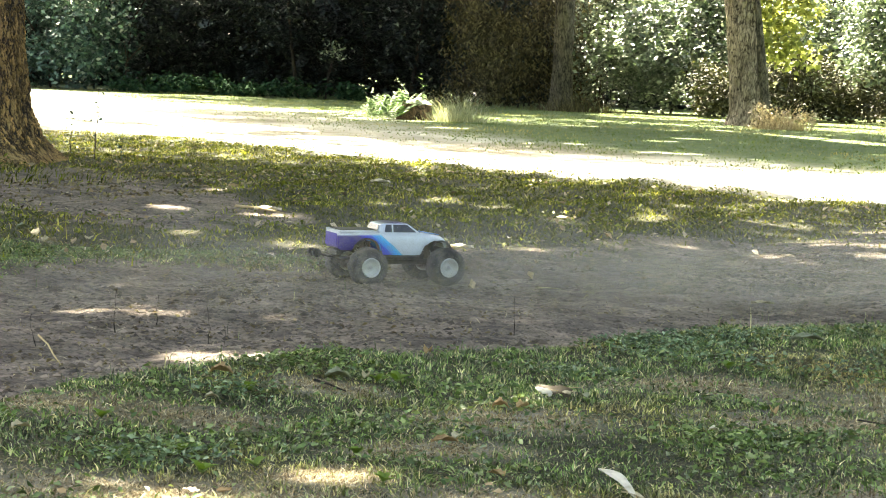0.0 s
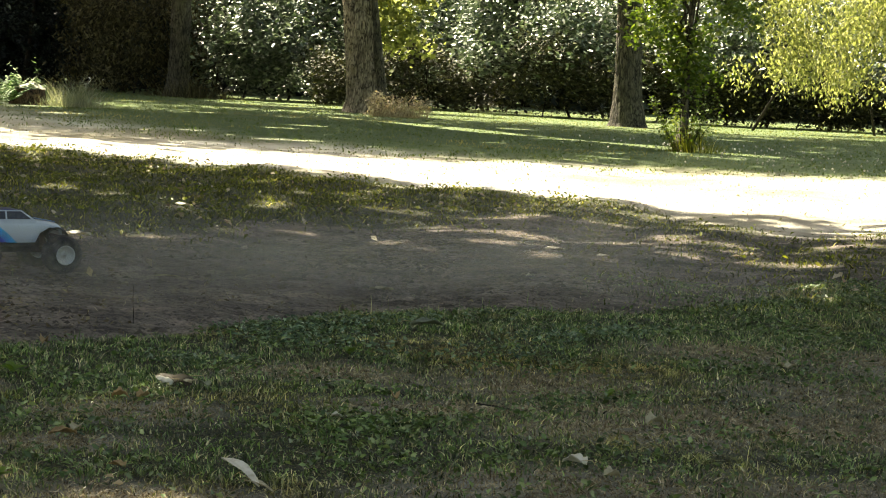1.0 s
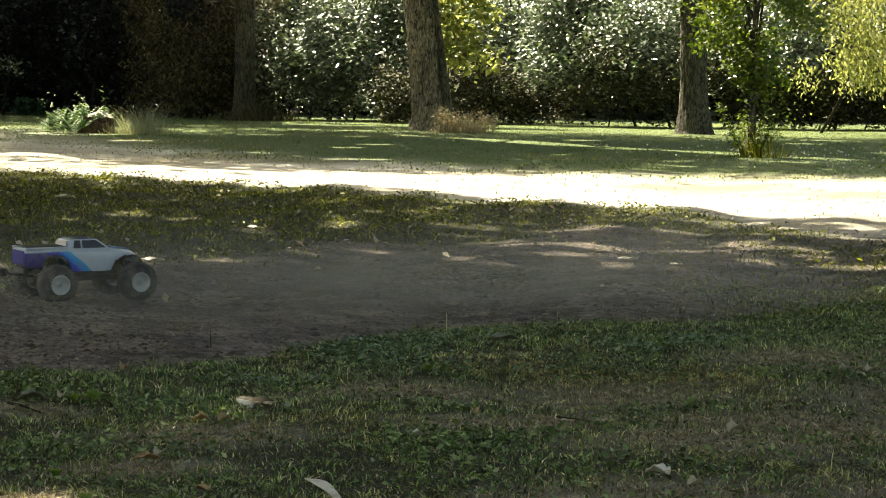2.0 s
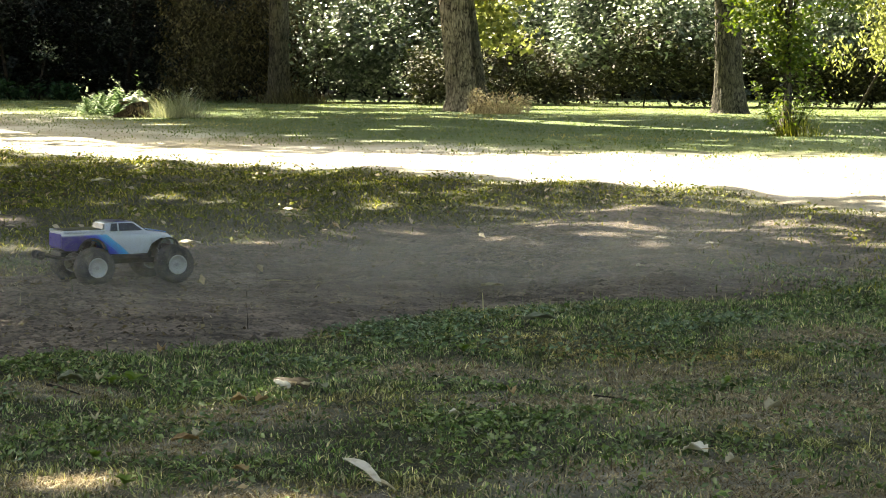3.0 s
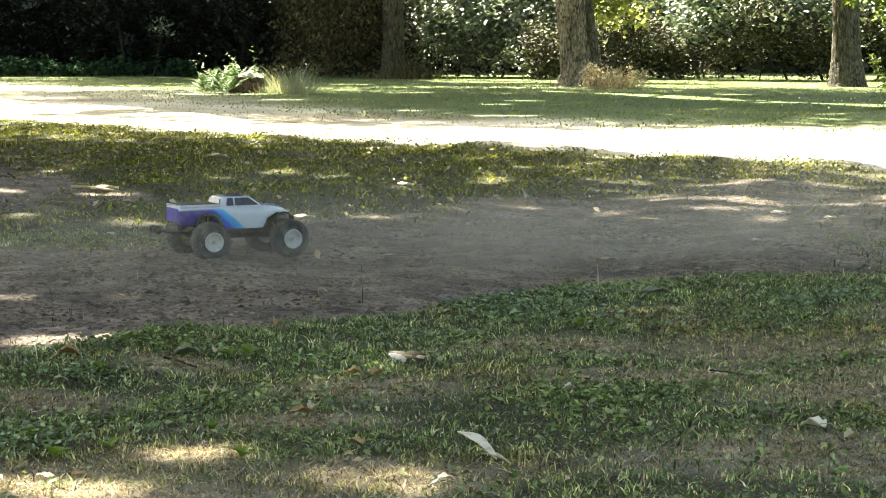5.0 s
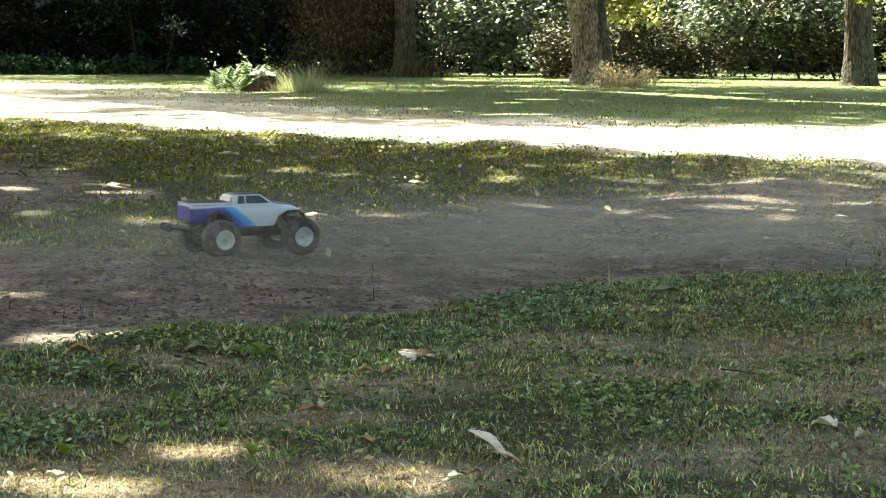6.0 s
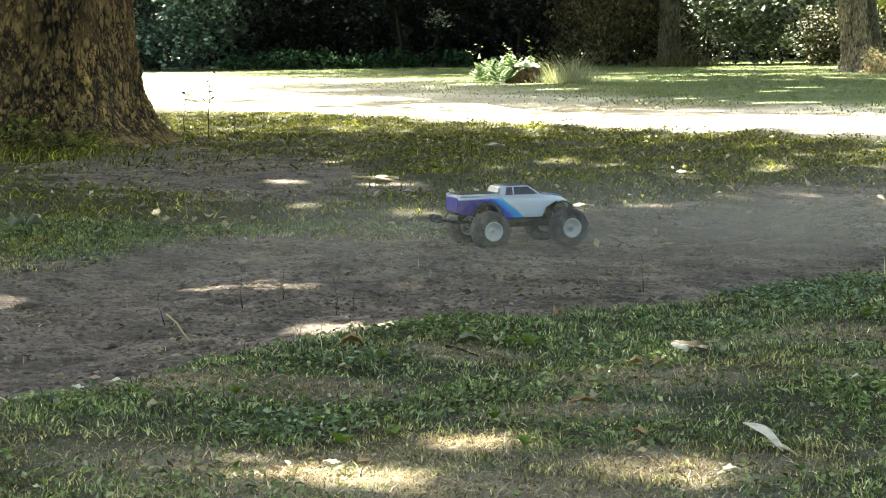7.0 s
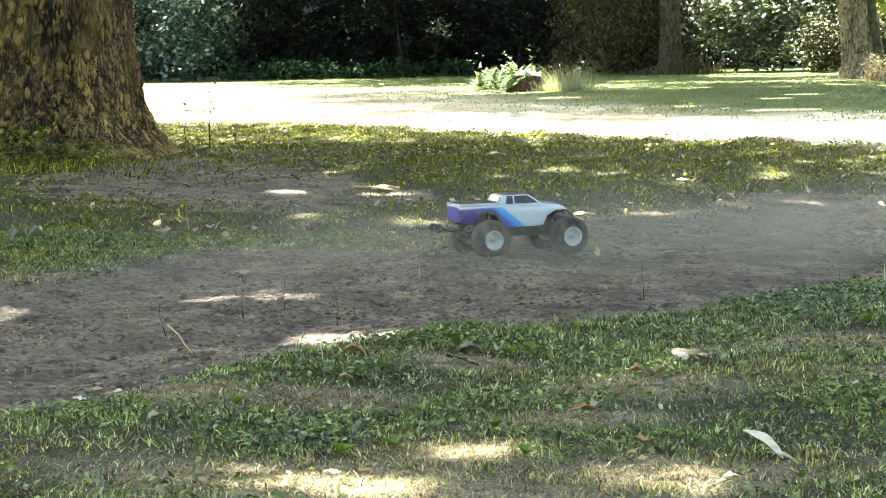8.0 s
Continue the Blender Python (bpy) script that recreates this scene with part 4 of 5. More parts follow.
for fx, fy, ft, fk, fseed in ((-4.08, 34.4, 0.33, 15, 1), (-3.88, 34.75, 0.45, 17, 3), (-3.82, 34.2, 0.3, 12, 2), (-3.6, 34.95, 0.46, 15, 4), (-4.2, 34.7, 0.26, 11, 5)):
    fern(fx, fy, ft, fk, fseed)


def stump(x, y):
    """A rotten stump: flared bark wall and a pale domed top."""
    root = tagged(new("tree_stump"), "low brown rotten stump with a pale top", "stump")
    root.location = (x, y, 0)
    trunk_mesh("stump_wood", [(-0.05, 0.36), (0.05, 0.31), (0.14, 0.28), (0.26, 0.27)], BARK_STUMP, root, 5, sides=48, rough=0.02)
    bm = bmesh.new()
    rng = np.random.default_rng(6)
    rim = [bm.verts.new((0.275 * math.cos(a), 0.275 * math.sin(a), 0.235 + 0.05 * rng.uniform(0, 1))) for a in np.linspace(0, 2 * math.pi, 22)[:-1]]
    hub = bm.verts.new((0.08, 0.02, 0.38))
    for k in range(len(rim)):
        bm.faces.new((rim[k], rim[(k + 1) % len(rim)], hub))
    part("cut_top", bm, LEAF_WHITE, root, "pale grey-white domed top")


stump(-3.5, 34.95)


def tuft(name, label, x, y, wide, tall, n, mat, seed, lean=0.35, blade=0.006):
    """A clump of long thin stems that splay outwards, shorter at its rim."""
    rng = np.random.default_rng(seed)
    q = rng.normal(0, 1, (n, 2)) * np.array([1, 0.7])
    r = np.hypot(q[:, 0], q[:, 1])
    h = tall * np.exp(-0.45 * r ** 2) * rng.uniform(0.25, 1.25, n) ** 1.2 + 0.04
    p = np.column_stack([q * wide * 0.7, np.full(n, -0.01)])
    az = rng.uniform(0, 6.28, n)
    side = np.stack([np.cos(az), np.sin(az), 0 * az], -1) * (blade * rng.uniform(0.6, 1.3, n))[:, None]
    out = np.column_stack([q * 0.35 + rng.normal(0, 0.5, (n, 2)), 0 * h]) * (h * lean)[:, None]
    up = np.column_stack([0 * h, 0 * h, h])
    m, t = p + up * 0.6 + out * 0.3, p + up * 0.95 + out
    v = np.stack([p - side, p + side, m - side * 0.7, m + side * 0.7, t], 1).reshape(-1, 3)
    o = np.arange(n)[:, None] * 5
    ob = mesh_from(name, v, np.concatenate([o + [0, 1, 3], o + [0, 3, 2], o + [2, 3, 4]], 1).reshape(-1, 3), mat)
    ob.location = (x, y, float(height(np.float64(x), np.float64(y))))
    return tagged(ob, label, "grass tuft", kind="stuff")


tuft("tall_dry_grass", "tall dry grey-green grass beside the stump", -2.72, 34.7, 0.46, 0.52, 800, PALE_GRASS, 51, 1.5, 0.0036)
for bx, bw, bt, bn, bs in ((2.55, 0.2, 0.36, 160, 52), (2.85, 0.24, 0.58, 240, 56), (3.15, 0.2, 0.42, 130, 57)):
    tuft("dry_brush", "dry pale pinkish brush at the foot of the tree", bx, 38.6, bw, bt, bn, PINK_BRUSH, bs, 1.8, 0.005)
bush("withered_shrub", "withered pinkish shrub sprawling at the tree's foot", 2.35, 3.45, 38.4, 0.42, 900, 0.065, PINK_BRUSH, 59, 0.4, cat="shrub", spread=0.07, per=22, stems=8, face=(0, -0.2, 0.5))
tuft("dry_brush", "dry olive weeds at the foot of the slim trunk", -1.2, 48.2, 0.8, 0.5, 700, LEAF_CEDAR, 53, 1.2, 0.006)
tuft("dry_brush", "dry weeds beside the sapling's foot", 5.85, 26.65, 0.3, 0.42, 420, ROUGH, 54, 0.9, 0.003)
tuft("root_weeds", "dark weeds and dead stems at the old maple's foot", -5.6, 14.9, 1.4, 0.08, 2600, ROUGH, 55, 1.2, 0.005)


def sapling(x, y):
    """A young tree: a dark short stem ringed by upright shoots, and a thin leafy crown."""
    rng = np.random.default_rng(61)
    root = tagged(new("sapling"), "young leafy tree with shoots round its short stem", "tree")
    root.location = (x, y, 0)
    trunk_mesh("trunk", [(-0.05, 0.17), (0.05, 0.14), (0.22, 0.10), (0.4, 0.05), (0.9, 0.036), (3.4, 0.02)], BARK_DARK, root, 62, sides=30, rough=0.01, plate=0.04)
    for k in range(11):
        a, z = k * 2.4, 0.8 + 0.25 * k
        limb(root, BARK_DARK, Vector((0, 0, z)), Vector((math.cos(a) * 0.75, math.sin(a) * 0.6, z + rng.uniform(-0.1, 0.7))), 0.02, rng)
    tips = []
    for k in range(12):
        bm = bmesh.new()
        a, lean_out, tall = 2 * math.pi * k / 12 + rng.uniform(-0.2, 0.2), rng.uniform(0.08, 0.38), rng.uniform(0.35, 0.8)
        foot = Vector((0.11 * math.cos(a), 0.11 * math.sin(a), 0))
        top = foot + Vector((lean_out * math.cos(a), lean_out * math.sin(a), tall))
        tube(bm, [foot, foot.lerp(top, 0.5) + Vector((0, 0, 0.05)), top], [0.007, 0.005, 0.002], 5)
        part("shoot", bm, BARK_BROWN, root)
        tips += [tuple(foot.lerp(top, t) + Vector(rng.normal(0, 0.035, 3))) for t in rng.uniform(0.2, 1.05, 80)]
    v, f = leaf_cloud(np.array(tips), 0.055, rng, 0.2, 0.5, face=(0, -0.6, 0.6), loose=0.6)
    mesh_from("shoot_leaves", v, f, LEAF_LIGHT, root)
    p = np.concatenate([clumped(6200, (0, 0, 2.3), (0.95, 0.8, 1.5), 95, 0.11, rng, 0.15), clumped(700, (0.05, 0, 1.15), (0.28, 0.25, 0.5), 22, 0.08, rng, 0.1)])
    p = p[p[:, 2] > 0.65 + 0.45 * np.abs(p[:, 0])]
    v, f = leaf_cloud(p, 0.085, rng, 0.4, 0.6, face=(0, -0.6, 0.6), loose=0.6)
    mesh_from("crown", v, f, LEAF_LIGHT, root)


sapling(5.75, 26.8)


def weed_stalk(x, y, tall, seed, mat, leaves=14, leaf=0.05):
    rng = np.random.default_rng(seed)
    root = tagged(new("weed_stalk"), "thin upright weed with a few dark leaves", "weed")
    root.location = (x, y, 0)
    bm = bmesh.new()
    pts = [Vector((0, 0, -0.02))]
    for k in range(5):
        pts.append(pts[-1] + Vector((rng.normal(0, 0.03) * tall, rng.normal(0, 0.03) * tall, tall / 5)))
    tube(bm, pts, [0.009 * tall + 0.001, 0.008 * tall + 0.001, 0.007 * tall, 0.006 * tall, 0.005 * tall, 0.0015], 5)
    part("stem", bm, BARK_BROWN, root)
    if leaves:
        c = np.array([tuple(pts[rng.integers(1, 6)] + Vector((rng.normal(0, 0.07 * tall), rng.normal(0, 0.07 * tall), rng.normal(0, 0.06 * tall)))) for _ in range(leaves)])
        v, f = leaf_cloud(c, leaf, rng, 0.2, 0.5)
        mesh_from("foliage", v, f, mat, root)


weed_stalk(-3.42, 34.8, 0.72, 12, LEAF_FERN, 22, 0.08)
for wx, wy, wt, ws in ((-4.42, 17.2, 0.62, 1), (-4.7, 17.5, 0.42, 2), (-4.25, 17.4, 0.3, 3)):
    weed_stalk(wx, wy, wt, ws, LEAF_BLUE, 26, 0.045)
for wx, wy, wt, ws in ((-1.26, 6.45, 0.12, 4), (-1.6, 6.6, 0.14, 5), (-1.52, 6.85, 0.1, 6), (-0.32, 7.05, 0.13, 7), (-1.75, 6.2, 0.1, 8), (-1.1, 5.9, 0.13, 9), (0.35, 7.3, 0.1, 10)):
    weed_stalk(wx, wy, wt, ws, LEAF_DRY, 0)


# ---- single leaves and weeds on the lawn ----
def fallen_leaf(x, y, size, turn, curl, mat, label, stem=0.5, pointed=True, lift=0.012, narrow=1.0, tilt=0):
    """A curled dry leaf with lobes, a midrib fold and a stalk."""
    root = tagged(new("fallen_leaf"), label, "leaf", "fallen leaves on the lawn")
    size *= 0.8
    wave = 0.05 if narrow > 0.4 else 0.012
    bm = bmesh.new()
    n, rows = 9, 9
    vs = []
    for i in range(rows):
        t = i / (rows - 1)
        w = math.sin(math.pi * min(1, 0.06 + t * 0.94)) ** 0.7 * (0.42 + wave * 2 * math.sin(t * 17)) * (1 - 0.45 * t if pointed else 1) * narrow
        for j in range(n):
            u = 2 * j / (n - 1) - 1
            a = u * w
            z = curl * abs(u) ** 1.5 * w * 1.6 + 0.25 * abs(curl) * math.sin(t * 3.2) + wave * math.sin(9 * t + 5 * u)
            vs.append(bm.verts.new(((t - 0.5) * size, a * size, z * size)))
    for i in range(rows - 1):
        for j in range(n - 1):
            k = i * n + j
            bm.faces.new((vs[k], vs[k + 1], vs[k + n + 1], vs[k + n])).smooth = True
    blade = part("blade", bm, mat, root)
    blade.modifiers.new("thick", "SOLIDIFY").thickness = 0.0009
    if stem:
        bm = bmesh.new()
        tube(bm, [Vector((-0.5 * size - stem * size, 0.04 * size, 0.002)), Vector((-0.75 * size, 0, 0.012)), Vector((0.1 * size, 0, 0.003))], [0.0013, 0.0012, 0.0007], 5)
        part("stalk", bm, STRAW_SOLID, root)
    root.matrix_world = pose(x, y, float(height(x, y)) + lift, 0, tilt, turn)


PALE, TAN, GREY = "curled pale dry leaf lying on the grass", "tan dry leaf lying on the grass", "grey-white dry leaf lying on the earth"
LAWN_LEAVES = (
    # The first leaf is the dark underside shade of the pale one above.
    (-0.13, 5.46, 0.13, 165, -0.35, LEAF_SHADE_BROWN, "dark arched leaf standing in for shade under a pale leaf", 0.3, True, 0.034), (-0.155, 5.41, 0.06, 172, -0.6, LEAF_WHITE, PALE, 0.2, True, 0.036, 0.8, -14), (-0.09, 5.44, 0.045, 20, -0.3, LEAF_PALE, PALE, 0, True, 0.03), (-0.05, 5.42, 0.045, 120, 0.4, LEAF_GREYGREEN, "grey dry leaf lying on the grass", 0, True, 0.02),
    (0.045, 4.36, 0.175, -54, 0.25, LEAF_WHITE, "long bleached curled leaf lying on the grass", 0, False, 0.034, 0.27, 15), (0.085, 4.31, 0.11, -46, 0.25, LEAF_PALE, "curled yellowish split leaf lying on the grass", 0.4, True, 0.016, 0.3, 6),
    (-0.02, 4.12, 0.045, 10, 0.3, LEAF_WHITE, "small white scrap lying on the grass", 0, False, 0.015),
    (-0.26, 5.27, 0.055, 0, 0.5, LEAF_TAN, TAN, 0.3, False), (-0.20, 5.25, 0.05, 40, 0.6, LEAF_TAN, TAN, 0, True),
)
EDGE_LEAVES = (
    (-0.36, 4.76, 0.08, 190, 0.25, LEAF_TAN, TAN, 0.2, True, 0.015), (-0.33, 4.78, 0.05, 70, 0.5, LEAF_PALE, PALE, 0, True, 0.02),
    (-0.22, 4.45, 0.055, 150, 0.3, LEAF_TAN, TAN, 0, True), (-1.53, 4.98, 0.05, 15, 0.2, LEAF_WHITE, GREY, 0, False), (-1.63, 4.94, 0.06, 170, 0.3, LEAF_WHITE, GREY, 0, False),
    (-1.74, 4.86, 0.04, 60, 0.3, LEAF_WHITE, GREY, 0, True), (-0.61, 5.13, 0.04, 100, 0.7, LEAF_PALE, PALE, 0, True), (-0.66, 5.68, 0.045, 80, 0.7, LEAF_PALE, PALE, 0, True, 0.02),
)
TRACK_LEAVES = (
    (-0.74, 5.68, 0.09, 5, 0.3, LEAF_GREYGREEN, "grey dry leaf lying on the grass", 0, False), (-1.03, 5.48, 0.075, 0, 0.4, LEAF_TAN, TAN, 0, False, 0.02), (-0.55, 6.35, 0.05, 75, 0.8, LEAF_TAN, TAN, 0, True, 0.02),
    (0.77, 4.45, 0.075, 140, 0.4, LEAF_WHITE, PALE, 0.5, True, 0.02), (0.84, 4.36, 0.05, 20, 0.7, LEAF_PALE, PALE, 0, True), (1.07, 5.05, 0.07, 30, 0.6, LEAF_PALE, PALE, 0, True),
)
FAR_LEAVES = (
    (0.65, 6.76, 0.14, 10, 0.25, LEAF_GREYGREEN, "curled grey-green fallen leaf in the grass", 0.3, True, 0.03, 0.6), (-3.07, 8.62, 0.11, 70, 0.9, LEAF_GREYGREEN, "large curled grey-green fallen leaf", 0.2, True, 0.04), (-3.0, 8.66, 0.10, 30, 0.9, LEAF_GREYGREEN, "large curled grey-green fallen leaf", 0, True, 0.04),
    (-2.66, 8.5, 0.10, 20, 0.5, LEAF_GREYGREEN, "curled grey-green fallen leaf on the track's edge", 0, True, 0.03), (-2.75, 9.6, 0.12, 130, 0.4, LEAF_PALE, PALE, 0.2, True, 0.02), (-2.62, 9.45, 0.10, 60, 0.4, LEAF_PALE, PALE, 0, True, 0.02), (-2.85, 9.8, 0.09, 20, 0.4, LEAF_GREYGREEN, "curled grey-green fallen leaf on the track's edge", 0, True, 0.02), (-2.5, 9.7, 0.08, 100, 0.3, LEAF_PALE, PALE, 0, True, 0.02),
    (-1.0, 5.2, 0.045, 10, 0.4, LEAF_PALE, PALE, 0, True), (-1.33, 4.62, 0.06, 45, 0.4, LEAF_PALE, PALE, 0, True), (0.28, 5.1, 0.035, 0, 0.4, LEAF_WHITE, PALE, 0, False), (0.45, 5.45, 0.045, 100, 0.7, LEAF_TAN, TAN, 0, True),
    (1.75, 6.3, 0.06, 40, 0.5, LEAF_PALE, PALE, 0, True), (1.3, 9.0, 0.05, 20, 0.3, LEAF_WHITE, GREY, 0, False), (-0.82, 4.08, 0.055, 140, 0.1, LEAF_PALE, PALE, 0, True, 0.012), (-0.75, 4.1, 0.05, 60, 0.1, LEAF_TAN, TAN, 0, True, 0.012),
    (0.62, 8.54, 0.12, 5, 0.1, LEAF_PALE, PALE, 0, True, 0.02, 0.5), (-0.27, 8.78, 0.14, 8, 0.1, LEAF_PALE, PALE, 0, True, 0.015, 0.35), (-0.31, 12.4, 0.13, 10, 0.1, LEAF_WHITE, PALE, 0, False, 0.02), (-2.05, 12.1, 0.2, 10, 0.1, LEAF_WHITE, PALE, 0.5, True, 0.02), (-1.75, 15.2, 0.18, 0, 0.1, LEAF_WHITE, PALE, 0, False, 0.03),
    (-0.75, 10.2, 0.15, 0, 0.08, LEAF_WHITE, GREY, 0, True, 0.02), (-0.95, 10.1, 0.12, 30, 0.08, LEAF_WHITE, GREY, 0, True, 0.02), (1.65, 10.6, 0.13, 10, 0.08, LEAF_WHITE, GREY, 0, True, 0.02), (1.83, 10.2, 0.08, 10, 0.1, LEAF_WHITE, GREY, 0, True, 0.02),
)
for args in LAWN_LEAVES + EDGE_LEAVES + TRACK_LEAVES + FAR_LEAVES:
    fallen_leaf(*args)


def rosette(x, y, size, count, seed, mat=CLOVER_BRIGHT):
    """A broad-leaved weed."""
    rng = np.random.default_rng(seed)
    root = tagged(new("broadleaf_weed"), "bright green broad-leaved weed in the lawn", "weed", "broad weeds in the lawn")
    for k in range(count):
        bm = bmesh.new()
        rows = []
        for i in range(6):
            t = i / 5
            w = size * 0.3 * math.sin(math.pi * (0.08 + 0.92 * t)) ** 0.8
            z = size * (0.55 * t - 0.35 * t * t)
            rows.append([bm.verts.new((size * t, u * w, z + abs(u) * w * 0.35)) for u in (-1, -0.5, 0, 0.5, 1)])
        for a, b in zip(rows, rows[1:]):
            for j in range(4):
                bm.faces.new((a[j], a[j + 1], b[j + 1], b[j])).smooth = True
        ob = part("leaf", bm, mat, root)
        ob.matrix_basis = pose(0, 0, 0, 0, -rng.uniform(0, 35), 360 * k / count + rng.uniform(-20, 20))
    root.location = (x, y, float(height(x, y)) + 0.008)


for k, (wx, wy, wsz) in enumerate(((-0.58, 5.74, 0.06), (-0.63, 5.7, 0.045), (0.37, 6.25, 0.05), (-0.85, 4.35, 0.055), (-0.93, 5.35, 0.05), (-0.45, 4.3, 0.04), (-0.75, 4.45, 0.045), (-1.2, 4.85, 0.045), (-0.95, 4.6, 0.04), (1.05, 5.6, 0.04), (-0.55, 4.62, 0.04))):
    rosette(wx, wy, wsz * 0.75, 6, 70 + k)


# ---- twigs, sprays and small flowers ----
def twig(label, pts, r, mat=STRAW_SOLID, name="twig", cat="twig"):
    """A bent stick through the given points."""
    bm = bmesh.new()
    base = Vector(pts[0])
    line = [Vector(p) - base for p in pts]
    tube(bm, line, [r * (1 - 0.5 * k / (len(line) - 1)) for k in range(len(line))], 6)
    ob = part(name, bm, mat)
    ob.location = base
    return tagged(ob, label, cat)


def lying(x0, y0, x1, y1, lift=0.02, bow=0.03):
    pts = []
    for t in (0, 0.3, 0.65, 1):
        x, y = x0 + (x1 - x0) * t, y0 + (y1 - y0) * t
        pts.append((x + bow * math.sin(5 * t), y, float(height(np.float64(x), np.float64(y))) + lift))
    return pts


twig("pale stick lying on rough grass past the track", lying(-2.26, 12.19, -1.88, 11.86, 0.03), 0.008)
twig("pale dry stalk lying on the dirt track's edge", lying(-1.77, 6.3, -1.54, 5.75, 0.02, 0.008), 0.0035)
twig("small brown twig lying in the lawn", lying(0.66, 5.38, 0.76, 5.21, 0.016, 0.012), 0.0022, BARK_BROWN)
twig("short dark twig lying in the lawn", lying(-0.79, 5.57, -0.68, 5.47, 0.014, 0.01), 0.004, BARK_BROWN)
twig("dead forked branch at the edge of the thicket", [(-12.4, 51.0, 0.0), (-12.38, 51.0, 0.7), (-12.2, 50.9, 0.9), (-11.95, 50.9, 1.15)], 0.02, BARK_GREY, "dead_branch", "branch")
twig("dead upright branch at the edge of the thicket", [(-12.39, 51.02, 0.0), (-12.37, 51.0, 0.7), (-12.43, 51.0, 1.2)], 0.018, BARK_GREY, "dead_branch", "branch")
for k, (bx, by, lean_x, tall, r) in enumerate(((-8.2, 52.0, -0.7, 3.6, 0.05), (-5.4, 52.2, 0.5, 3.6, 0.06), (-3.4, 51.6, 0.6, 3.4, 0.05))):
    twig("leaning brown trunk in the dark thicket", [(bx, by, -0.05), (bx + lean_x * 0.3, by, tall * 0.35), (bx + lean_x * 0.5, by, tall * 0.7), (bx + lean_x, by, tall)], r, BARK_BROWN, "thin_trunk", "trunk")
for sx, sy, sz, sr, sk in ((-7.2, 51.0, 1.26, 0.28, 81), (-0.2, 49.3, 0.85, 0.22, 82), (-0.45, 49.3, 1.5, 0.2, 83)):
    bush("leafy_shoot", "small leafy shoot catching light before the thicket", sx - sr, sx + sr, sy, sz + sr, 110, 0.10, LEAF_LAUREL, sk, 0.3, cat="shoots", spread=0.09, base=max(0.1, sz - sr), stems=2)


def clover_flowers():
    rng = np.random.default_rng(91)
    n = 150
    x, y = rng.normal(6.4, 1.0, n), rng.uniform(21.5, 30, n)
    c = np.stack([x, y, height(x, y) + rng.uniform(0.04, 0.08, n)], -1)
    ball = np.array([(1, 0, 0), (0, 1, 0), (-1, 0, 0), (0, -1, 0), (0, 0, 1), (0, 0, -1)]) * 0.014
    v = (c[:, None] + ball[None] * rng.uniform(0.7, 1.2, (n, 1, 1))).reshape(-1, 3)
    o = np.arange(n)[:, None] * 6
    f = np.concatenate([np.concatenate([o + [k, (k + 1) % 4, 4], o + [(k + 1) % 4, k, 5]], 1) for k in range(4)], 1).reshape(-1, 3)
    tagged(mesh_from("clover_flowers", v, f, LEAF_WHITE), "small white clover flowers in the mown lawn", "flowers", kind="stuff")


clover_flowers()


# ---- toy truck ----
def box(bm, cx, cy, cz, sx, sy, sz, bev=0.003, taper=1.0, shift=0.0):
    """A bevelled block; taper narrows its top, shift slides the top along x."""
    out = bmesh.ops.create_cube(bm, size=1.0)["verts"]
    for v in out:
        k = taper if v.co.z > 0 else 1.0
        v.co = Vector((cx + v.co.x * sx * k + (shift if v.co.z > 0 else 0), cy + v.co.y * sy * k, cz + v.co.z * sz))
    if bev:
        bmesh.ops.bevel(bm, geom=list({e for v in out for e in v.link_edges}), offset=bev, segments=2, affect="EDGES", profile=0.6)
    return bm


def lathe(bm, profile, sides=40, wave=None):
    """A body turned round the y axis: profile is a list of (y, radius)."""
    rings = []
    for i, (y, r) in enumerate(profile):
        rings.append([bm.verts.new(((r + (wave(i, k) if wave else 0)) * math.cos(2 * math.pi * k / sides), y, (r + (wave(i, k) if wave else 0)) * math.sin(2 * math.pi * k / sides))) for k in range(sides)])
    for a, b in zip(rings, rings[1:]):
        for k in range(sides):
            bm.faces.new((a[k], b[k], b[(k + 1) % sides], a[(k + 1) % sides])).smooth = True
    return rings


def plain(name, colour, rough=0.5, metal=0.0, coat=0.0, dust=0.25):
    """Paint, rubber, plastic or metal under a film of track dust."""
    m, nt, b = material(name, rough)
    w = ramp(nt, noise_node(nt, 38, 5), [(0.42, (0, 0, 0)), (0.75, (dust, dust, dust))])
    nt.links.new(mix(nt, w, colour, (0.30, 0.26, 0.22)), b.inputs["Base Color"])
    b.inputs["Metallic"].default_value, b.inputs["Coat Weight"].default_value = metal, coat
    return m


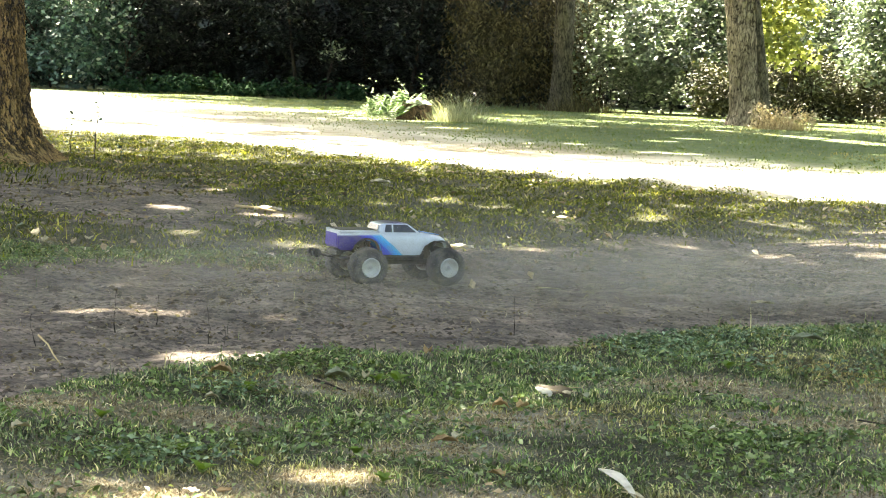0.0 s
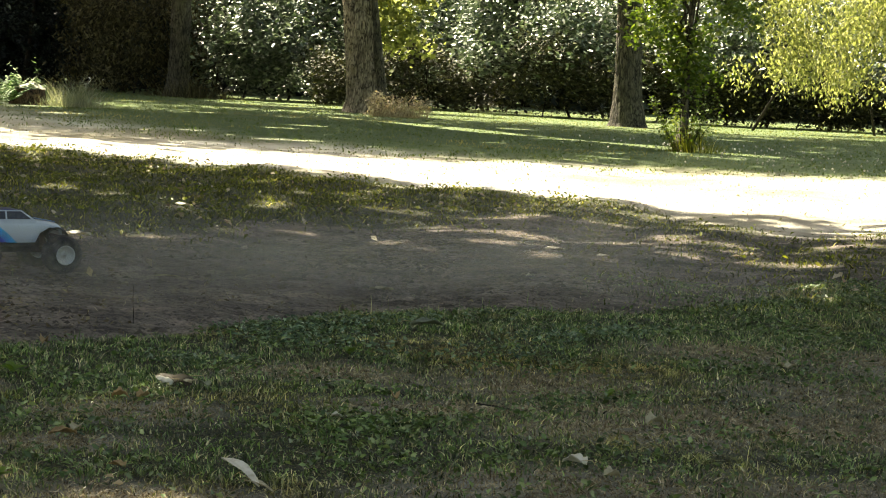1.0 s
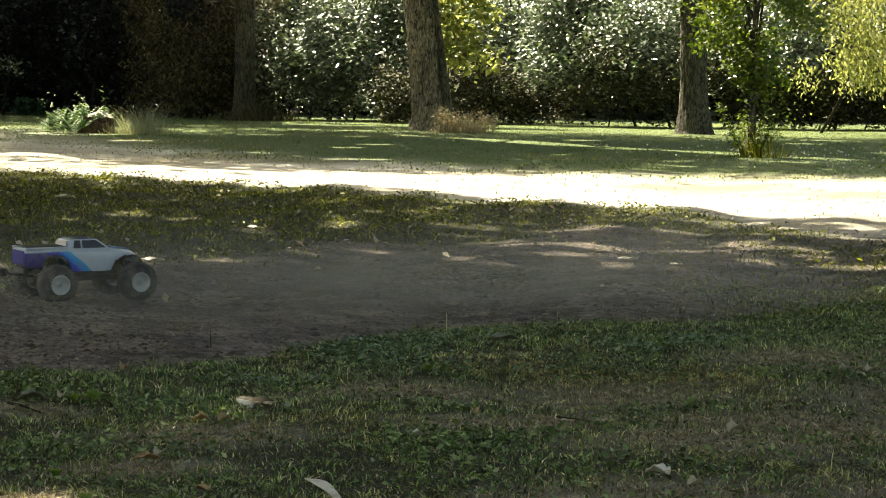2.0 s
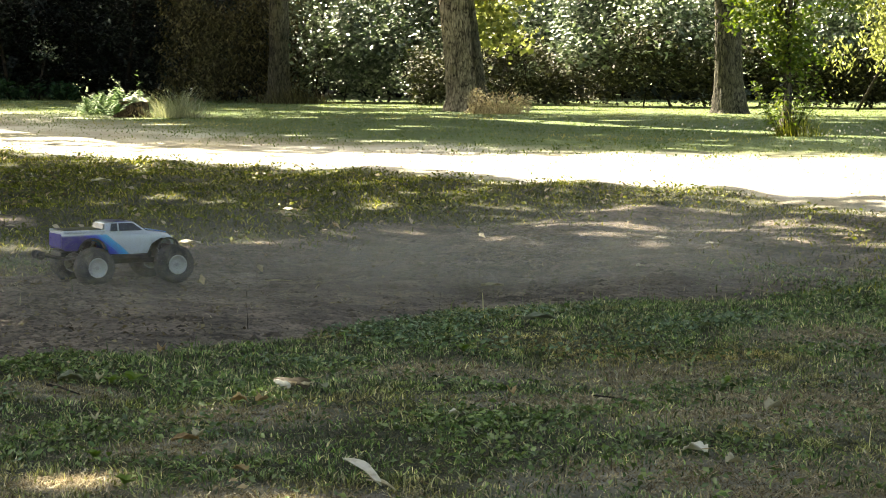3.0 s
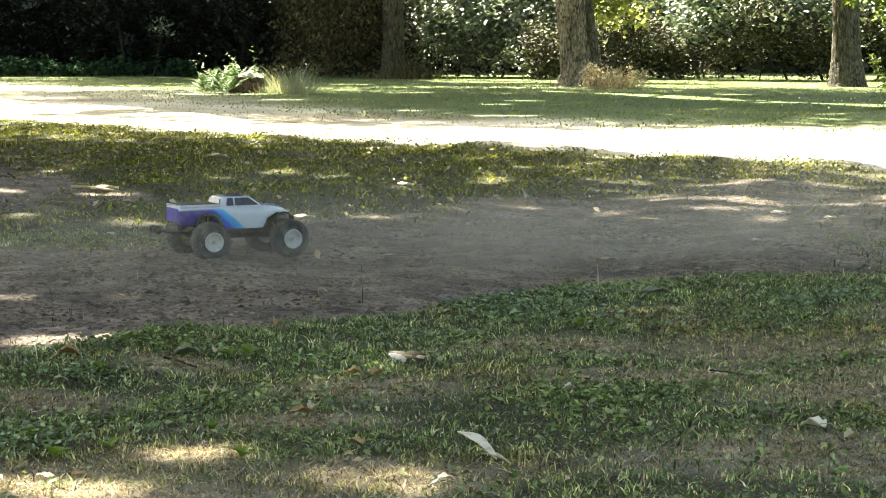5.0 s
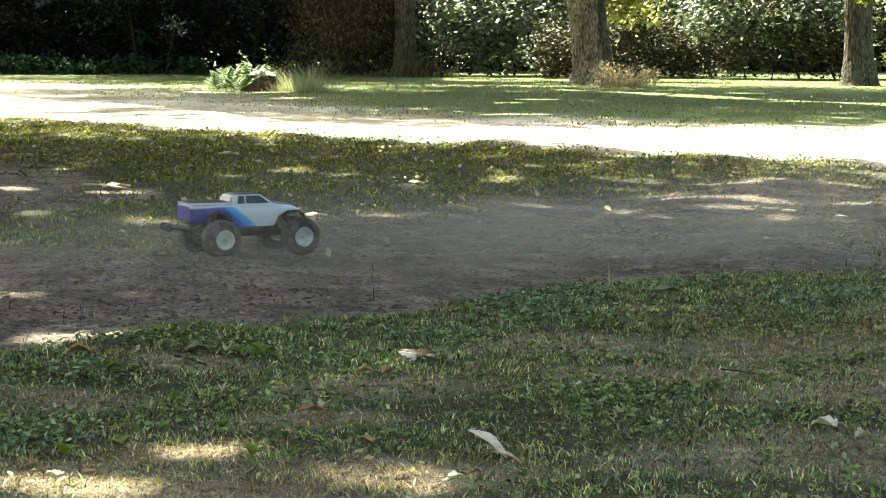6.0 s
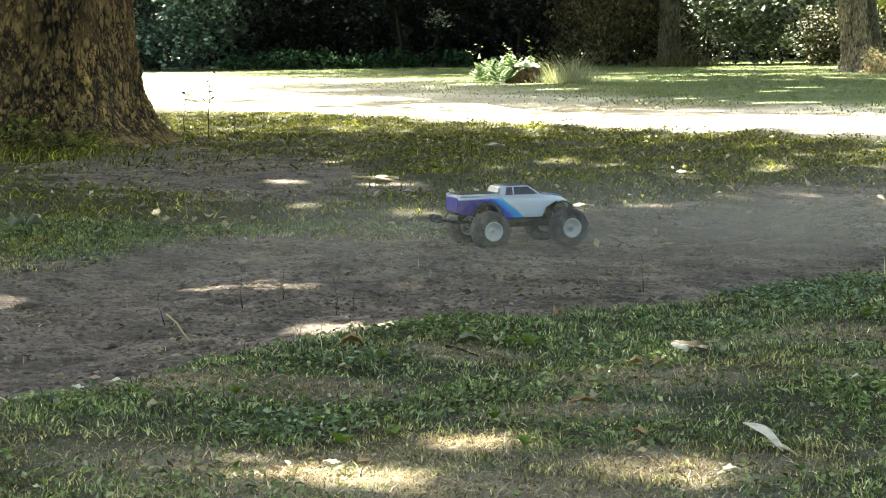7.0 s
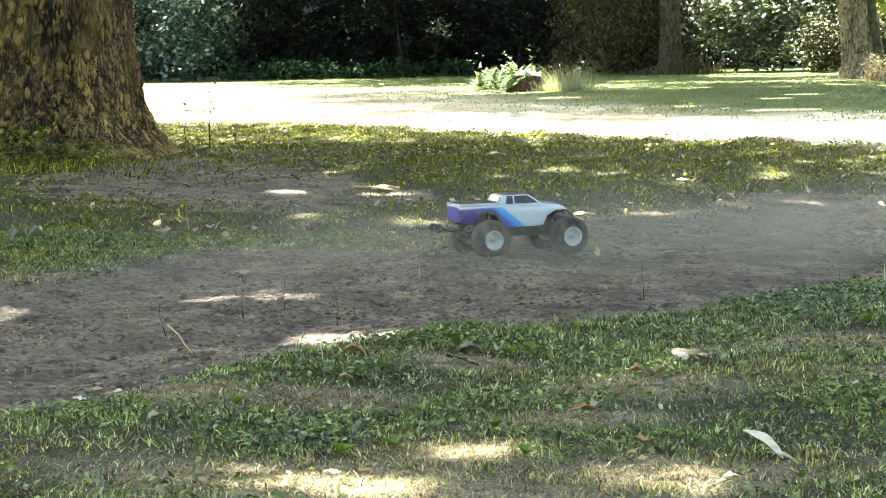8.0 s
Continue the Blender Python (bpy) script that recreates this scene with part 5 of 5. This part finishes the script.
def paint_material():
    """White body paint with cyan, blue and violet sweeps towards the tail."""
    m, nt, b = material("body_paint", 0.28)
    tc = nt.nodes.new("ShaderNodeTexCoord")
    sep = nt.nodes.new("ShaderNodeSeparateXYZ")
    nt.links.new(tc.outputs["Object"], sep.inputs[0])

    def calc(op, a, c, d=None):
        n = nt.nodes.new("ShaderNodeMath")
        n.operation = op
        for s, v in zip(n.inputs, (a, c, d)):
            if v is None:
                continue
            if isinstance(v, (int, float)):
                s.default_value = v
            else:
                nt.links.new(v, s)
        return n.outputs[0]

    slant = calc("MULTIPLY_ADD", sep.outputs["Z"], 1.19, sep.outputs["X"])
    wob = calc("MULTIPLY_ADD", noise_node(nt, 30, 2), 0.012, slant)
    u = calc("MULTIPLY_ADD", wob, 2.0, 0.435)
    side = ramp(nt, u, [(0.0, (0.035, 0.018, 0.19)), (0.50, (0.03, 0.02, 0.24)), (0.54, (0.012, 0.02, 0.55)), (0.62, (0.015, 0.10, 0.72)), (0.635, (0.02, 0.30, 0.85)), (0.69, (0.035, 0.42, 0.88)), (0.715, (0.08, 0.50, 0.86)), (0.725, (0.62, 0.68, 0.76)), (1.0, (0.64, 0.70, 0.78))])
    band = calc("MULTIPLY_ADD", sep.outputs["X"], -0.02, sep.outputs["Z"])
    belt = ramp(nt, band, [(0.206, (0, 0, 0)), (0.209, (1, 1, 1))])
    roof = ramp(nt, sep.outputs["Z"], [(0.2505, (0, 0, 0)), (0.2515, (1, 1, 1))])
    col = mix(nt, roof, mix(nt, belt, side, (0.60, 0.65, 0.72)), (0.025, 0.02, 0.16))
    dirt = ramp(nt, noise_node(nt, 25, 5), [(0.45, (0, 0, 0)), (0.8, (0.3, 0.3, 0.3))])
    nt.links.new(mix(nt, dirt, col, (0.34, 0.30, 0.26)), b.inputs["Base Color"])
    b.inputs["Coat Weight"].default_value = 0.5
    return m


def toy_truck(x, y, heading):
    paint, black, rubber = paint_material(), plain("black_plastic", (0.02, 0.02, 0.022), 0.5), plain("tyre_rubber", (0.022, 0.022, 0.023), 0.85, dust=0.45)
    glass, white, steel = plain("tinted_window", (0.015, 0.015, 0.018), 0.12, dust=0.12), plain("white_rim", (0.6, 0.61, 0.61), 0.35), plain("steel", (0.45, 0.45, 0.46), 0.35, 1.0)
    blue, violet, lamp = plain("cyan_panel", (0.04, 0.28, 0.74), 0.3, 0, 0.5), plain("violet_panel", (0.04, 0.028, 0.34), 0.3, 0, 0.5), plain("lamp_lens", (0.55, 0.57, 0.6), 0.1, dust=0.1)
    root = tagged(new("toy_truck"), "white and blue toy monster truck with fat black tyres", "toy truck")
    # body shell: cross sections from tail to nose: x, half width, sill, side top, crown
    bm = bmesh.new()
    secs = [(-0.297, 0.078, 0.150, 0.214, 0.217), (-0.285, 0.085, 0.142, 0.216, 0.220), (-0.235, 0.086, 0.140, 0.217, 0.221), (-0.222, 0.086, 0.165, 0.217, 0.221), (-0.165, 0.088, 0.190, 0.218, 0.222),
            (-0.112, 0.086, 0.165, 0.217, 0.222), (-0.098, 0.085, 0.122, 0.215, 0.222), (0.0, 0.084, 0.120, 0.212, 0.219), (0.070, 0.083, 0.121, 0.206, 0.213), (0.088, 0.085, 0.160, 0.204, 0.211),
            (0.130, 0.087, 0.183, 0.200, 0.207), (0.168, 0.084, 0.172, 0.193, 0.200), (0.184, 0.076, 0.150, 0.182, 0.189), (0.192, 0.066, 0.148, 0.174, 0.178)]
    rings = []
    for sx, w, lo, hi, top in secs:
        ring = [(-w * 0.96, lo), (-w, lo + 0.3 * (hi - lo)), (-w * 0.985, lo + 0.75 * (hi - lo)), (-w * 0.93, hi), (-w * 0.55, top - 0.001), (0, top), (w * 0.55, top - 0.001), (w * 0.93, hi), (w * 0.985, lo + 0.75 * (hi - lo)), (w, lo + 0.3 * (hi - lo)), (w * 0.96, lo)]
        rings.append([bm.verts.new((sx, a, b)) for a, b in ring])
    for a, b in zip(rings, rings[1:]):
        for k in range(10):
            bm.faces.new((a[k], a[k + 1], b[k + 1], b[k])).smooth = True
    bm.faces.new(rings[0])
    bm.faces.new(rings[-1][::-1])
    bmesh.ops.recalc_face_normals(bm, faces=bm.faces)
    shell = part("body_shell", bm, paint, root, "white shell with cyan, blue and violet sweeps")
    # cab
    bm = bmesh.new()
    tv = []
    for sx, w, z in ((-0.118, 0.079, 0.212), (-0.106, 0.066, 0.248), (-0.06, 0.066, 0.256), (0.010, 0.066, 0.253), (0.078, 0.077, 0.207)):
        tv.append([bm.verts.new((sx, s * w, z)) for s in (-1, -0.9, 0, 0.9, 1)])
    for a, b in zip(tv, tv[1:]):
        for k in range(4):
            bm.faces.new((a[k], a[k + 1], b[k + 1], b[k]))
    for k in (0, 4):
        loop = [r[k] for r in tv]
        base = [bm.verts.new((r[k].co.x, r[k].co.y * 1.04, 0.205)) for r in (tv[0], tv[-1])]
        bm.faces.new([*loop, base[1], base[0]])
    bmesh.ops.recalc_face_normals(bm, faces=bm.faces)
    bmesh.ops.bevel(bm, geom=bm.edges[:], offset=0.0025, segments=2, affect="EDGES")
    cabin = part("cab", bm, paint, shell, "white cab with violet roof")
    # windows, set a little proud
    for s in (-1, 1):
        for x0, x1, x2, x3 in ((-0.092, -0.060, -0.060, -0.084), (-0.052, 0.050, 0.008, -0.052)):
            bm = bmesh.new()
            pts = [(x0, 0.0792, 0.2165), (x1, 0.0782, 0.2165), (x2, 0.0688, 0.2475), (x3, 0.0688, 0.2475)]
            outer = [bm.verts.new((px, s * (py + 0.0015), pz)) for px, py, pz in pts]
            inner = [bm.verts.new((px, s * (py - 0.002), pz)) for px, py, pz in pts]
            bm.faces.new(outer)
            for k in range(4):
                bm.faces.new((outer[k], outer[(k + 1) % 4], inner[(k + 1) % 4], inner[k]))
            bmesh.ops.recalc_face_normals(bm, faces=bm.faces)
            part("side_window", bm, glass, shell, "dark side window")
    for name, pts, mat in (("windshield", [(0.072, 0.066, 0.2140), (0.072, -0.066, 0.2140), (0.018, -0.058, 0.2505), (0.018, 0.058, 0.2505)], glass),
                           ("rear_window", [(-0.1195, -0.064, 0.2195), (-0.1195, 0.064, 0.2195), (-0.1105, 0.056, 0.2455), (-0.1105, -0.056, 0.2455)], glass),
                           ("hood_panel", [(0.165, 0.045, 0.2035), (0.165, -0.045, 0.2035), (0.090, -0.055, 0.2150), (0.090, 0.055, 0.2150)], blue),
                           ("tailgate", [(-0.2985, -0.070, 0.156), (-0.2985, 0.070, 0.156), (-0.2985, 0.070, 0.209), (-0.2985, -0.070, 0.209)], violet),
                           ("bed_floor", [(-0.285, -0.068, 0.2232), (-0.285, 0.068, 0.2232), (-0.125, 0.068, 0.2242), (-0.125, -0.068, 0.2242)], black)):
        bm = bmesh.new()
        f = bm.faces.new([bm.verts.new(p) for p in pts])
        up = bmesh.ops.extrude_face_region(bm, geom=[f])["geom"]
        f.normal_update()
        bmesh.ops.translate(bm, vec=f.normal * 0.002, verts=[g for g in up if isinstance(g, bmesh.types.BMVert)])
        bmesh.ops.recalc_face_normals(bm, faces=bm.faces)
        part(name, bm, mat, shell)
    # bed rails
    for s in (-1, 1):
        part("bed_rail", box(bmesh.new(), -0.205, s * 0.079, 0.2185, 0.182, 0.013, 0.010, 0.004), paint, shell)
    # wheel arches, grille, bumper, lamps
    for ax, r in ((-0.172, 0.058), (0.160, 0.05)):
        for s in (-1, 1):
            bm = bmesh.new()
            arc = [(ax + r * 1.02 * math.cos(a), 0.135 + r * math.sin(a)) for a in np.linspace(0.05 * math.pi, 0.95 * math.pi, 12)]
            o = [bm.verts.new((px, s * 0.0895, pz)) for px, pz in arc]
            i = [bm.verts.new((ax + (px - ax) * 0.84, s * 0.0895, 0.135 + (pz - 0.135) * 0.84)) for px, pz in arc]
            o2 = [bm.verts.new((v.co.x, s * 0.05, v.co.z)) for v in o]
            for k in range(11):
                bm.faces.new((o[k], o[k + 1], i[k + 1], i[k]))
                bm.faces.new((i[k], i[k + 1], o2[k + 1], o2[k]))
            bmesh.ops.recalc_face_normals(bm, faces=bm.faces)
            part("wheel_arch", bm, black, shell, "black wheel arch")
    part("grille", box(bmesh.new(), 0.191, 0, 0.172, 0.006, 0.070, 0.016, 0.002), black, shell, "black grille")
    for s in (-1, 1):
        part("headlight", box(bmesh.new(), 0.186, s * 0.053, 0.173, 0.012, 0.026, 0.013, 0.003), lamp, shell)
    part("front_bumper", box(bmesh.new(), 0.205, 0, 0.138, 0.026, 0.150, 0.026, 0.008), black, root, "black bumper")
    part("rear_bumper", box(bmesh.new(), -0.285, 0, 0.125, 0.024, 0.120, 0.02, 0.006), black, root, "black bumper")
    # chassis and running gear
    bm = box(bmesh.new(), 0, 0, 0.088, 0.30, 0.075, 0.022, 0.006)
    box(bm, -0.03, 0.01, 0.112, 0.10, 0.05, 0.034, 0.005)
    box(bm, 0.07, -0.01, 0.112, 0.07, 0.05, 0.03, 0.005)
    part("chassis", bm, black, root, "black chassis plate with motor and gearbox")
    for s in (-1, 1):
        part("side_guard", box(bmesh.new(), -0.01, s * 0.058, 0.108, 0.16, 0.028, 0.014, 0.004), black, root)
    for ax in (-0.186, 0.160):
        part("shock_tower", box(bmesh.new(), ax * 0.86, 0, 0.135, 0.012, 0.085, 0.075, 0.004, 0.75), black, root)
        part("skid_plate", box(bmesh.new(), ax * 1.12, 0, 0.095, 0.06, 0.05, 0.02, 0.005), black, root)
        for s in (-1, 1):
            for z in (0.068, 0.094):
                bm = bmesh.new()
                for dx in (-0.022, 0.022):
                    tube(bm, [Vector((ax * 0.93 + dx, s * 0.03, 0.09 + (z - 0.068) * 0.8)), Vector((ax, s * 0.115, z))], [0.006, 0.005], 6)
                part("suspension_arm", bm, black, root)
            bm = bmesh.new()
            tube(bm, [Vector((ax * 0.80, s * 0.038, 0.172)), Vector((ax * 0.90, s * 0.085, 0.078))], [0.008, 0.008], 10)
            shock = part("shock_absorber", bm, black, root)
            bm = bmesh.new()
            pts = [Vector((ax * 0.80, s * 0.038, 0.168)).lerp(Vector((ax * 0.90, s * 0.085, 0.082)), t) + 0.012 * Vector((math.cos(t * 44), math.sin(t * 44) * 0.6, math.sin(t * 44) * 0.5)) for t in np.linspace(0, 1, 60)]
            tube(bm, pts, [0.0018] * 60, 5)
            part("spring", bm, steel, shock, "steel coil spring")
            bm = bmesh.new()
            tube(bm, [Vector((ax, s * 0.02, 0.082)), Vector((ax, s * 0.146, 0.077))], [0.006, 0.006], 8)
            part("axle", bm, steel, root)
    # wheels
    tyre_profile = [(-0.044, 0.040), (-0.046, 0.050), (-0.044, 0.062), (-0.038, 0.070), (-0.030, 0.0745), (-0.015, 0.0765), (0.0, 0.077), (0.015, 0.0765), (0.030, 0.0745), (0.038, 0.070), (0.044, 0.062), (0.046, 0.050), (0.044, 0.040)]
    knob = lambda i, k: (0.0038 if (k + i) % 3 else -0.002) if 3 <= i <= 9 else (0.0015 if k % 4 < 2 else 0)
    for ax in (-0.186, 0.160):
        for s in (-1, 1):
            wheel = new("wheel")
            wheel.parent = root
            wheel.matrix_basis = pose(ax, s * 0.146, 0.078, 0, 0, 0 if s < 0 else 180)
            bm = bmesh.new()
            lathe(bm, tyre_profile, 72, knob)
            part("tyre", bm, rubber, wheel, "fat black knobbly tyre")
            bm = bmesh.new()
            lathe(bm, [(-0.0425, 0.0405), (-0.0465, 0.0395), (-0.0465, 0.0365), (-0.041, 0.034), (-0.030, 0.031), (-0.022, 0.022), (-0.020, 0.012), (-0.030, 0.010), (-0.030, 0.0)], 36)
            lathe(bm, [(-0.03, 0.031), (0.04, 0.034), (0.0435, 0.0405)], 36)
            bmesh.ops.remove_doubles(bm, verts=bm.verts, dist=0.0001)
            part("rim", bm, white, wheel, "white dish rim")
            bm = bmesh.new()
            lathe(bm, [(-0.028, 0.0075), (-0.038, 0.007), (-0.038, 0.0)], 6)
            part("hub_nut", bm, steel, wheel)
    # wheelie bar
    for s in (-1, 1):
        bm = bmesh.new()
        tube(bm, [Vector((-0.20, s * 0.022, 0.10)), Vector((-0.29, s * 0.022, 0.105)), Vector((-0.365, s * 0.022, 0.122))], [0.005, 0.005, 0.005], 8)
        part("wheelie_bar", bm, black, root)
        bm = bmesh.new()
        lathe(bm, [(-0.008, 0.004), (-0.008, 0.017), (0.008, 0.017), (0.008, 0.004)], 24)
        part("small_wheel", bm, rubber, root).matrix_basis = pose(-0.372, s * 0.030, 0.124)
    root.matrix_world = pose(x, y, float(height(np.array(x), np.array(y))) - 0.004, 0, 0, heading)


toy_truck(-0.905, 8.68, 27)


# ---- dust ----
def dust_cloud(count):
    """Thin billows of dry earth drifting low along the track, one behind the other."""
    vs, fs, dn, o = [], [], [], 0
    for k in range(count):
        off = -1.1 + 2.2 * k / (count - 1)
        a, b = np.meshgrid(np.linspace(-3.0, 3.2, 90), np.linspace(0, 1, 16))
        top = 0.36 + 0.03 * a + 0.09 * np.sin(1.9 * a + 2.1 * k) + 0.06 * np.sin(4.3 * a + k) + 0.04 * np.sin(9.1 * a + 2.3 * k)
        y = 8.75 + 0.3 * a + off + 0.16 * np.sin(1.7 * a + 1.3 * k) + 0.18 * b * np.sin(2.6 * a + k) + 0.25 * b * b
        z = height(a, y) + b * top
        d = (0.31 + 0.08 * np.clip(a, -1.5, 1.5)) * np.minimum(1, 0.1 + b * 4) * (1 - b) ** 1.7 * np.clip(1.35 - (np.abs(a + 0.2) / 2.5) ** 2, 0, 1) * np.clip((a + 2.7) / 0.9, 0, 1) * np.clip((3.2 - a) / 0.8, 0, 1)
        vs.append(np.stack([a, y, z], -1).reshape(-1, 3))
        dn.append(d.ravel())
        i = (np.arange(15)[:, None] * 90 + np.arange(89)).ravel() + o
        fs.append(np.stack([i, i + 1, i + 91, i + 90], 1))
        o += 90 * 16
    ob = mesh_from("dust", np.concatenate(vs), np.concatenate(fs), DUST, smooth=True)
    ob.data.attributes.new("dustiness", "FLOAT", "POINT").data.foreach_set("value", np.concatenate(dn).astype(np.float32))
    tagged(ob, "thin grey dust drifting low over the dirt track", "dust", kind="stuff")


dust_cloud(6)
